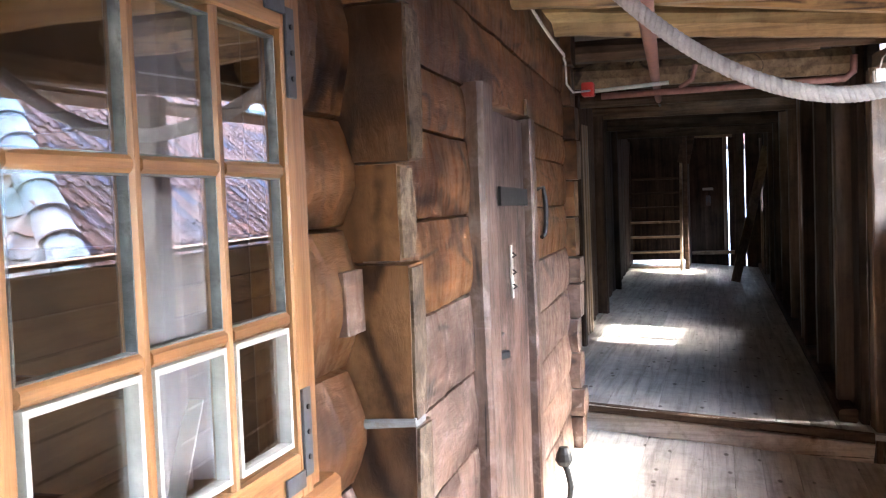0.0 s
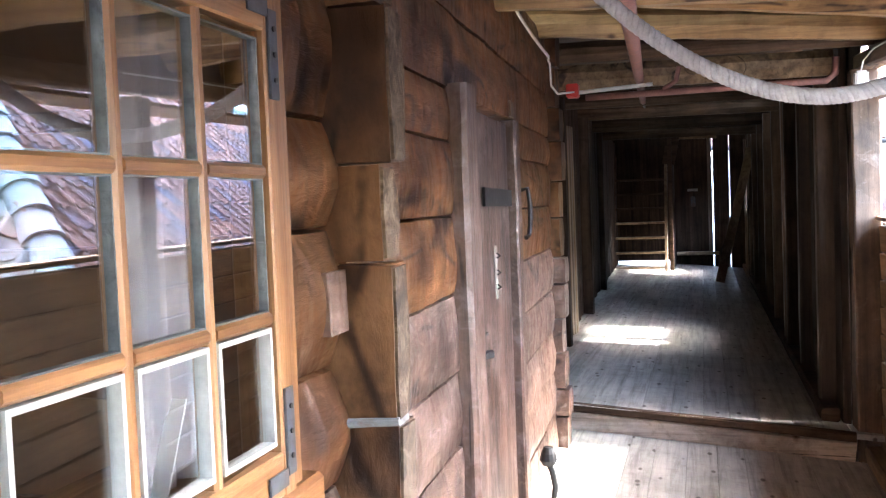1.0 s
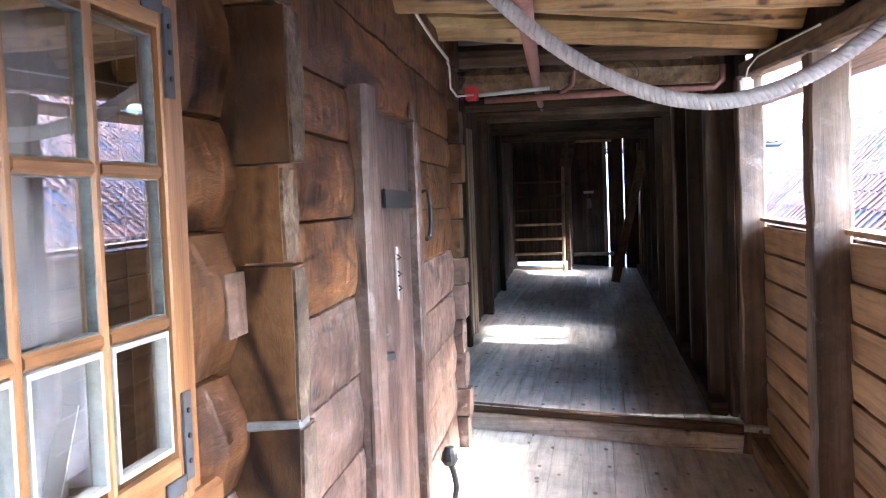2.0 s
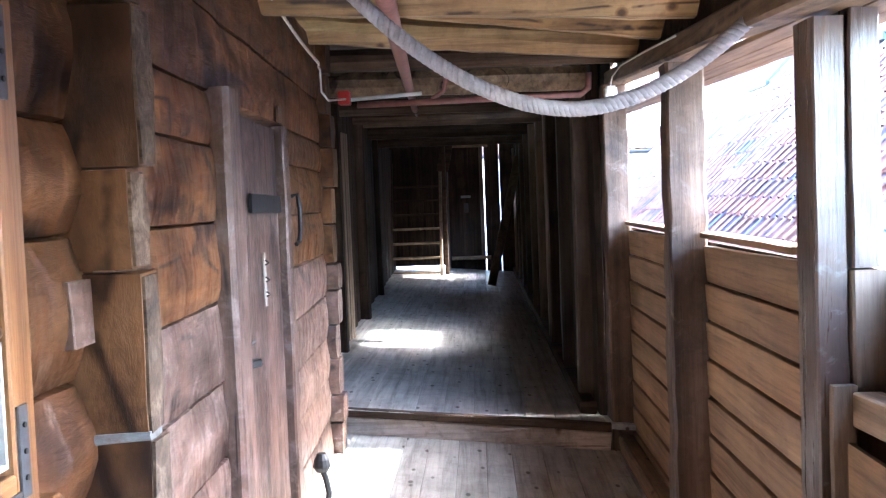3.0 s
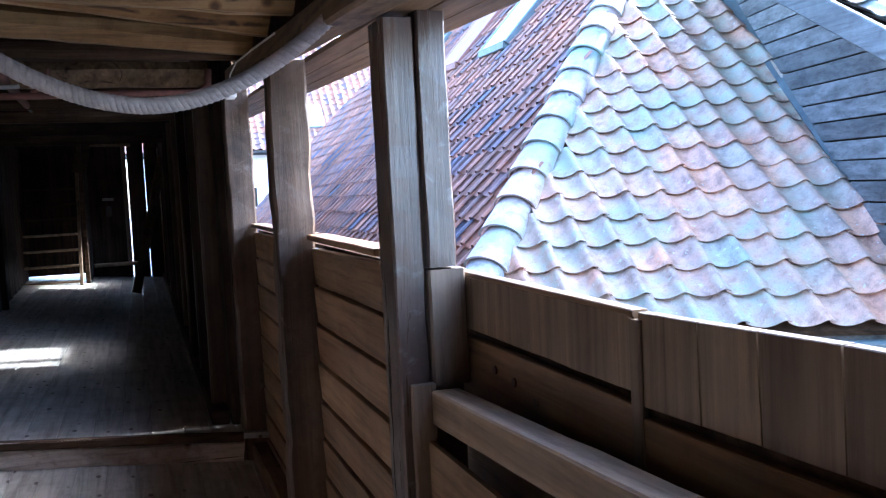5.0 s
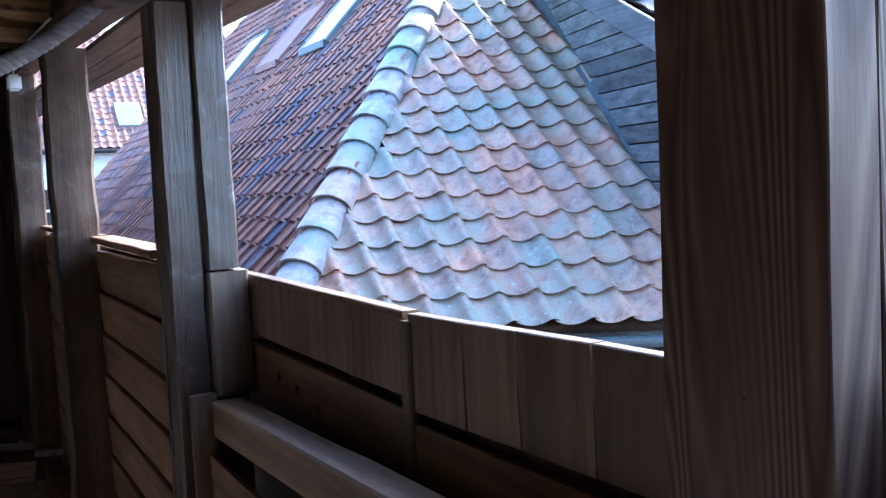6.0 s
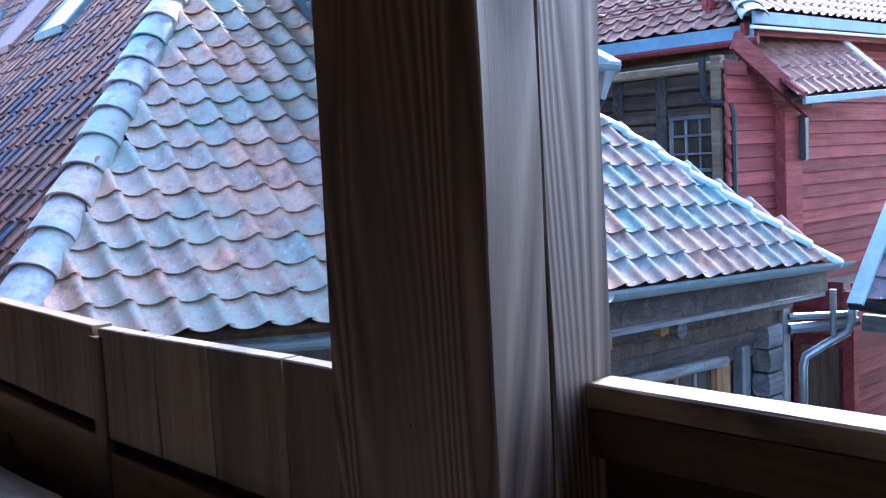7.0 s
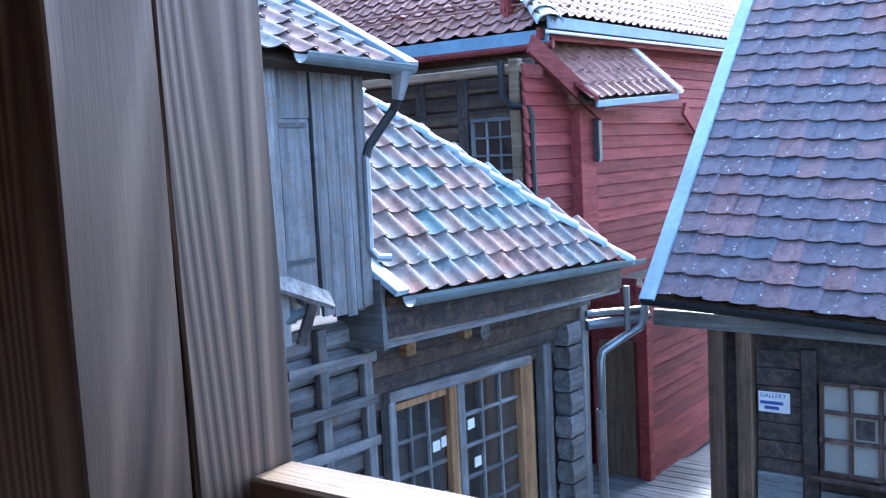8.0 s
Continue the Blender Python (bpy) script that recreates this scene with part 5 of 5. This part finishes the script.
slab("roof_deck", [MB @ Vector(p) for p in ((-0.1, 0.0, -0.03), (3.62, 0, -0.03), (0.2, 4.0, -0.03), (-0.1, 4.0, -0.03))], 0.06, DARKX, roof_b)
lay_caps(roof_b, cap_mesh(LEAD, 0.10, 0.085, 0.40), MB @ Vector((3.66, -0.05, 0.04)), MB @ Vector((0.2, 3.95, 0.04)), 0.36, (0.3, -0.4, 0.8), "hip_cap", 6)
gutter((6.30, 4.90, 0.47), (10.2, 4.92, 0.30), 0.06, DULLZINC, roof_b, "dull zinc gutter")
part("verge", beam((6.25, 4.92, 0.52), (6.22, 5.42, 0.86), 0.16, 0.05, 4, 0.002), LEAD, roof_b, "pale metal verge")
pipe_b = thing("downpipe", "white zinc downpipe with a bent elbow", "downpipe")
part("run", tube([(9.86, 5.26, -1.30), (9.87, 5.26, -0.75), (9.9, 5.25, -0.66), (10.05, 5.12, -0.55), (10.25, 4.98, -0.44), (10.3, 4.95, -0.30), (10.3, 4.94, -0.10)], 0.045, 10), ZINC, pipe_b, smooth=True)
part("lower_run", tube([(9.86, 5.27, GZ), (9.86, 5.27, -1.28)], 0.052, 10), GREYZ, pipe_b)
part("vent", tube([(10.1, 5.05, -0.45), (10.1, 5.05, 0.02)], 0.035, 8), ZINC, pipe_b)
part("cross_pipe", tube([(9.75, 5.35, -0.24), (10.4, 4.95, -0.26)], 0.035, 8), ZINC, pipe_b)
part("cross_pipe", tube([(9.75, 5.35, -0.36), (10.1, 5.12, -0.36), (10.4, 4.95, -0.34)], 0.055, 8), ZINC, pipe_b)

# house C: dark tiled roof running towards the gallery, small gallery front
house_c = thing("gallery_shop_house", "low dark timber house with a white notice and paned window", "house")
part("wall", box(10.12, 14.5, -4.0, 4.1, GZ, -0.1), FACADE, house_c)
for y, nm in ((4.06, "corner_post"), (3.78, "post")):
    part(nm, beam((10.06, y, GZ), (10.06, y, -0.32), 0.16, 0.14, 8, 0.004, 0.1, 4, up=(1, 0, 0)), POSTB if y < 4 else PASSPOST, house_c)
part("post", beam((10.08, 3.16, GZ), (10.08, 3.18, -0.5), 0.14, 0.10, 8, 0.004, 0.1, 5, up=(1, 0, 0)), FACADE, house_c)
part("header", beam((10.02, 4.7, -0.27), (10.02, -3.5, -0.42), 0.10, 0.16, 8, 0.004, 0.1, 5), GREYY, house_c)
# White panels in grey material: the shade under the eave is painted in.
part("panel", box(10.05, 10.11, 3.22, 3.68, GZ, -1.75), GREYY, house_c, "flaking white lower panel, greyed as if shaded")
part("panel", box(10.05, 10.11, 1.2, 3.08, GZ, -1.85), GREYY, house_c, "flaking white lower panel, greyed as if shaded")
for k in range(7):
    z = -1.7 + 0.18 * k
    part("board", beam((10.10, 3.24, z), (10.10, 3.68, z), 0.03, 0.17, 3, 0.003, 0.1, k), FACADE, house_c)
notice = part("notice", box(10.06, 10.07, 3.36, 3.66, -1.145, -0.945), WHITE, house_c, "white handwritten notice")


def lettering(body, y, z, size, parent):
    cu = bpy.data.curves.new("writing", 'FONT')
    cu.body, cu.size, cu.extrude = body, size, 0.001
    tmp = bpy.data.objects.new("writing", cu)
    scene.collection.objects.link(tmp)
    dg = bpy.context.evaluated_depsgraph_get()
    me = bpy.data.meshes.new_from_object(tmp.evaluated_get(dg))
    bpy.data.objects.remove(tmp)
    me.transform(pose(10.055, y, z, 90, 0, -90))
    me.materials.clear()
    me.materials.append(INK)
    ob = new("writing", me)
    ob.parent = parent
    return ob


lettering("GALLERY", 3.645, -1.0, 0.062, notice)
part("writing", box(10.052, 10.057, 3.42, 3.64, -1.065, -1.035), INK, notice)
part("writing", box(10.052, 10.057, 3.46, 3.60, -1.115, -1.085), INK, notice)
cw = part("shop_window", box(10.06, 10.09, 1.9, 3.06, -1.66, -0.80), CREAM, house_c, "paned window with cream blind")
for y in (3.06, 2.80, 2.54, 2.46, 2.20, 1.9):
    part("muntin", beam((10.04, y, -1.66), (10.04, y, -0.80), 0.035, 0.04, 4, 0.001, 0.1, up=(1, 0, 0)), DOORW, cw)
for z in (-1.66, -1.34, -1.07, -0.80):
    part("muntin", beam((10.035, 3.08, z), (10.035, 1.88, z), 0.04, 0.035, 4, 0.001, 0.1), DOORW, cw)
part("sill", beam((10.0, 3.16, -1.70), (10.0, 1.8, -1.72), 0.12, 0.05, 4, 0.001), DOORW, cw)
part("print", box(10.05, 10.058, 2.60, 2.76, -1.30, -1.12), FACADE, cw, "dark print in the window")
roof_c = thing("dark_tile_roof", "steep slope of dark blue-brown tiles spotted with lichen", "roof", kind="structure")
MC = slope_matrix((9.82, 4.62, -0.02), (0.0, -1, -0.062), (0.707, 0.0, 0.707))
tile_field(roof_c, MC, (0, 20), (0, 15), 0.262, 0.27, lambda u, v: True, TILE_C, True, seed=21, amp=0.028)
slab("roof_deck", [MC @ Vector(p) for p in ((-0.05, 0, -0.03), (8.5, 0, -0.03), (8.5, 6.5, -0.03), (-0.05, 6.5, -0.03))], 0.06, DARKX, roof_c)
tile_field(roof_c, MC, (0, 32), (0, 24), 0.262, 0.27, lambda u, v: u > 5.24 or v > 4.05, TILE_CF, False, seed=22, amp=0.028)
part("verge", beam(MC @ Vector((-0.03, -0.10, 0.05)), MC @ Vector((-0.10, 6.5, 0.05)), 0.16, 0.05, 12, 0.003), LEAD, roof_c, "pale blue metal verge")
gutter((9.74, 4.70, -0.05), (9.74, -3.5, -0.57), 0.055, BLACKIRON, roof_c, "dark gutter")

# house R: red boarded house
house_r = thing("red_house", "red clapboard house with an open loft corner", "house")


def clapboards(x0, x1, y, z0, z1, parent, face='y', step_=0.165, slant=None):
    z = z0
    k = 0
    while z < z1:
        if face == 'y':
            end_x = x1 if slant is None else min(x1, slant(z))
            part("clapboard", beam((x0, y, z + step_ / 2), (end_x, y, z + step_ / 2), 0.03, step_ + 0.012, 4, 0.001, 0.08, k, roll=-10), RED, parent)
        else:
            part("clapboard", beam((y, x0, z + step_ / 2), (y, x1, z + step_ / 2), 0.03, step_ + 0.012, 4, 0.001, 0.08, k, roll=7 if x1 > x0 else -7), RED, parent)
        z += step_
        k += 1


clapboards(10.90, 12.0, 6.72, -0.6, 2.5, house_r, slant=lambda z: 10.74 + (2.70 - z) * 1.85)
part("corner_board", beam((12.2, 6.66, -1.0), (12.2, 6.66, 2.02), 0.42, 0.20, 4, 0.001, 0.05, up=(0, 1, 0)), RED, house_r)
clapboards(12.38, 16.5, 6.60, -1.0, 1.95, house_r)
part("core", box(11.45, 17.0, 6.80, 12.0, GZ, 2.0), RED, house_r)
clapboards(11.5, 24.0, 7.30, 1.95, 3.3, house_r)
part("gable_wall", box(11.5, 24.0, 7.33, 7.4, 1.8, 3.45), RED, house_r)
part("bargeboard", beam((10.74, 6.50, 2.74), (12.22, 6.36, 1.94), 0.05, 0.24, 4, 0.001, 0.05), RED, house_r)
part("bargeboard", beam((15.1, 6.45, 2.02), (16.3, 6.5, 1.35), 0.05, 0.20, 4, 0.001, 0.05), RED, house_r)
lean = thing("bay_roof", "small tiled roof over a projecting bay", "roof", kind="structure")
ML = slope_matrix((11.86, 6.25, 2.09), (0.998, 0, 0.055), (-0.10, 0.70, 0.70))
tile_field(lean, ML, (-1, 10), (0, 6), 0.262, 0.24, lambda u, v: True, TILE_R, False, seed=31)
part("fascia", beam((11.82, 6.22, 2.03), (14.34, 6.22, 2.17), 0.04, 0.09, 4, 0.001), BLUEBOARD, lean, "blue fascia")
slab("roof_deck", [ML @ Vector(p) for p in ((-0.2, 0, -0.03), (2.5, 0, -0.03), (2.5, 1.40, -0.03), (-0.2, 1.40, -0.03))], 0.05, DARKX, lean)
part("verge", beam(ML @ Vector((2.5, -0.05, 0.06)), ML @ Vector((2.5, 1.40, 0.06)), 0.26, 0.05, 4, 0.001), WHITE, lean)
part("verge", beam(ML @ Vector((-0.05, -0.05, 0.03)), ML @ Vector((-0.40, 1.30, 0.03)), 0.10, 0.06, 4, 0.001), RED, lean)
part("drain", box(12.30, 12.40, 6.46, 6.54, 1.30, 1.88, 0.01), IRON, lean)
# loft corner with a small window
loft = part("loft", box(11.37, 11.40, 6.8, 10.5, -0.5, 2.75), DARKX, house_r, "dark log wall inside the open loft")
for k in range(9):
    part("log", beam((11.34, 6.82, 0.95 + 0.2 * k), (11.34, 10.5, 0.95 + 0.2 * k), 0.10, 0.19, 6, 0.006, 0.25, k), LOFTLOG, house_r)
part("loft_rail", box(11.06, 11.12, 6.9, 10.5, -0.8, 1.16), RED, house_r)
for y in (7.9, 8.6):
    part("loft_post", beam((11.30, y, 1.0), (11.30, y, 2.6), 0.16, 0.1, 4, 0.002, up=(1, 0, 0)), FACADE, house_r)
part("corner_post", beam((11.05, 6.92, -0.4), (11.05, 6.92, 2.62), 0.15, 0.12, 6, 0.002, up=(1, 0, 0)), RAIL, house_r, "pale timber corner post")
part("loft_beam", beam((11.05, 6.8, 2.50), (10.98, 10.4, 2.50), 0.10, 0.12, 6, 0.002), RAIL, house_r)
# Window darkness is a painted sheet behind the panes.
lw = part("window", box(11.28, 11.30, 7.12, 7.72, 1.24, 1.90), UNLIT, house_r, "small paned window with pale frame")
for y in (7.10, 7.31, 7.52, 7.74):
    part("muntin", beam((11.26, y, 1.22), (11.26, y, 1.92), 0.03 if 7.2 < y < 7.6 else 0.055, 0.03, 3, 0.0005, up=(1, 0, 0)), GREYZ, lw)
for z in (1.24, 1.45, 1.68, 1.91):
    part("muntin", beam((11.255, 7.08, z), (11.255, 7.76, z), 0.03, 0.03 if 1.3 < z < 1.9 else 0.05, 3, 0.0005), GREYY, lw)
part("pane", box(11.268, 11.272, 7.10, 7.74, 1.24, 1.9), GLASS, lw)
part("drainpipe", tube([(10.88, 7.02, 2.60), (10.9, 7.02, 2.15), (10.95, 6.95, 2.05), (11.0, 6.72, 2.02), (11.02, 6.70, 1.9), (11.02, 6.70, 0.3)], 0.045, 8), BLACKIRON, house_r, "black drainpipe")
roof_r = thing("red_house_roof", "orange-pink pantile roof with blue-grey eave boards", "roof", kind="structure")
MR = slope_matrix((10.80, 11.5, 2.95), (0.10, -0.995, 0.0), (0.80, 0.08, 0.60))
tile_field(roof_r, MR, (-8, 40), (0, 28), 0.262, 0.25, lambda u, v: u < 4.95 - 0.85 * v, TILE_R, False, seed=41)
slab("roof_deck", [MR @ Vector(p) for p in ((-2, 0, -0.03), (5.0, 0, -0.03), (-0.9, 6.9, -0.03), (-2, 6.9, -0.03))], 0.05, DARKX, roof_r)
part("fascia", beam(MR @ Vector((-2, -0.04, -0.06)), MR @ Vector((4.95, -0.04, -0.06)), 0.03, 0.17, 6, 0.001), BLUEBOARD, roof_r, "blue-grey eave board")
part("eave", beam(MR @ Vector((-2, 0.03, -0.2)), MR @ Vector((4.95, 0.03, -0.2)), 0.05, 0.12, 6, 0.001), RED, roof_r)
part("gutter", tube([MR @ Vector((-2, -0.09, -0.16)), MR @ Vector((5.0, -0.09, -0.16))], 0.05, 8), RED, roof_r, "red painted gutter")
MT = slope_matrix((11.35, 6.50, 3.10), (0.995, 0.06, 0.03), (-0.05, 0.80, 0.60))
tile_field(roof_r, MT, (-1, 46), (0, 30), 0.262, 0.25, lambda u, v: u > -0.1 + 0.85 * v, TILE_R, False, seed=42)
slab("roof_deck", [MT @ Vector(p) for p in ((-0.3, 0, -0.03), (12, 0, -0.03), (12, 7.4, -0.03), (6.2, 7.4, -0.03))], 0.05, DARKX, roof_r)
part("fascia", beam(MT @ Vector((-0.2, -0.04, -0.06)), MT @ Vector((12, -0.04, -0.06)), 0.03, 0.15, 6, 0.001), BLUEBOARD, roof_r)
part("gutter", tube([MT @ Vector((-0.2, -0.09, -0.16)), MT @ Vector((12, -0.09, -0.16))], 0.022, 8), WHITE, roof_r)
part("eave", beam(MT @ Vector((-0.2, 0.0, -0.24)), MT @ Vector((12, 0.0, -0.24)), 0.05, 0.14, 6, 0.001), RED, roof_r)
lay_caps(roof_r, cap_mesh(TILE_CAP, 0.17, 0.15, 0.36), Vector((11.16, 6.46, 3.02)), Vector((15.4, 10.70, 6.2)), 0.30, (-0.5, -0.5, 0.8), "hip_cap", 7)
snow = thing("snow_guard", "rusty red snow guard rail on the roof", "snow guard")
for h in (0.10, 0.20):
    part("bar", tube([MR @ Vector((0.5, 0.55, h)), MR @ Vector((4.6, 0.55, h))], 0.014, 6), ROSEPAINT, snow)
for u in (0.7, 1.6, 2.5, 3.4, 4.3):
    part("bracket", beam(MR @ Vector((u, 0.75, 0.04)), MR @ Vector((u, 0.5, 0.24)), 0.03, 0.03, 2, 0), ROSEPAINT, snow)
# lower red wing in the passage
wing = thing("red_wing", "red clapboard wing beside the passage with a pale door", "house")
part("core", box(12.15, 16.0, 5.82, 6.5, GZ, -0.3), UNLIT, wing)
clapboards(12.1, 16.0, 5.78, GZ + 0.05, -0.35, wing)
part("corner_board", beam((12.08, 5.80, GZ), (12.08, 5.80, -0.3), 0.14, 0.14, 4, 0.001, 0.05, up=(0, 1, 0)), RED, wing)
clapboards(5.9, 6.55, 12.1, GZ + 0.05, -0.35, wing, 'x')
part("door", box(12.03, 12.07, 5.93, 6.42, GZ + 0.05, -1.02, 0.004), BOARDZ, wing, "pale weathered board door")

# pale house beyond the long roof
far_house = thing("pale_house", "distant white-walled house with a red tile roof", "house")
part("wall", box(0.5, 16.0, 32.0, 40.0, GZ, 2.85), PALEWALL, far_house, "white plastered wall")
MF = slope_matrix((0.0, 31.6, 2.95), (1, 0, 0), (0.0, 0.70, 0.714))
tile_field(far_house, MF, (0, 64), (0, 22), 0.262, 0.27, lambda u, v: True, TILE_M, False, seed=51)
slab("roof_deck", [MF @ Vector(p) for p in ((0, 0, -0.03), (16.8, 0, -0.03), (16.8, 6.0, -0.03), (0, 6.0, -0.03))], 0.06, DARKX, far_house)
part("gutter", tube([(0.0, 31.5, 2.88), (16.8, 31.5, 2.86)], 0.07, 8), BLACKIRON, far_house, "dark gutter")
for u in (1.2, 5.9, 9.6):
    lightw = part("roof_window", beam(MF @ Vector((u, 1.5, 0.08)), MF @ Vector((u + 0.8, 1.5, 0.08)), 1.1, 0.10, 2, 0, 0.05, up=(0, -0.714, 0.70)), LEAD, far_house, "pale roof window")
    part("pane", beam(MF @ Vector((u + 0.08, 1.5, 0.14)), MF @ Vector((u + 0.72, 1.5, 0.14)), 0.95, 0.012, 2, 0, 0.02, up=(0, -0.714, 0.70)), GLASS, lightw)
for x0 in (3.4, 5.6, 8.0):
    fw = part("window", box(x0, x0 + 0.9, 31.96, 31.99, 0.4, 1.8), UNLIT, far_house, "window in a white frame")
    for a, b in ((x0, x0), (x0 + 0.45, x0 + 0.45), (x0 + 0.9, x0 + 0.9)):
        part("muntin", box(a - 0.04, b + 0.04, 31.92, 31.955, 0.4, 1.8), WHITE, fw)
    for z in (0.4, 1.1, 1.8):
        part("muntin", box(x0 - 0.04, x0 + 0.94, 31.90, 31.918, z - 0.04, z + 0.04), WHITE, fw)

# tree beyond the long roof
tree = thing("tree", "leafy green tree beyond the roofs", "tree")
part("trunk", tube([(10.6, 29, GZ), (10.65, 29, 1), (10.7, 29.1, 4.5), (10.6, 29, 8)], lambda f: 0.28 - 0.18 * f, 10), DARKZ, tree)
LEAF, lnt, lb = nodes_of("leaves")
lnt.links.new(ramp(lnt, lnt.nodes.new("ShaderNodeNewGeometry").outputs["Random Per Island"], [(0.0, (0.04, 0.10, 0.025)), (0.6, (0.07, 0.15, 0.04)), (1.0, (0.11, 0.19, 0.05))]), lb.inputs["Base Color"])
rnd = random.Random(4)
lv, lf = [], []
clumps = [Vector((10.6 + rnd.gauss(0, 1.1), 29 + rnd.gauss(0, 0.9), 8.0 + rnd.gauss(0, 1.6))) for _ in range(34)]
for c in clumps:
    for _ in range(150):
        p = c + Vector((rnd.gauss(0, 0.35), rnd.gauss(0, 0.35), rnd.gauss(0, 0.3)))
        a, b = Vector((rnd.gauss(0, 1), rnd.gauss(0, 1), rnd.gauss(0, 1))).normalized() * 0.075, Vector((rnd.gauss(0, 1), rnd.gauss(0, 1), rnd.gauss(0, 1))).normalized() * 0.04
        k = len(lv)
        lv += [tuple(p - a), tuple(p + b), tuple(p + a), tuple(p - b)]
        lf.append((k, k + 1, k + 2, k + 3))
me = bpy.data.meshes.new("crown")
me.from_pydata(lv, [], lf)
me.materials.append(LEAF)
crown = new("crown", me)
crown.parent = tree
for c in clumps[:9]:
    part("limb", tube([(10.65, 29.05, 5.0), (Vector((10.65, 29.05, 5.6)) + c) / 2, c], lambda f: 0.08 - 0.06 * f, 6), DARKZ, tree)
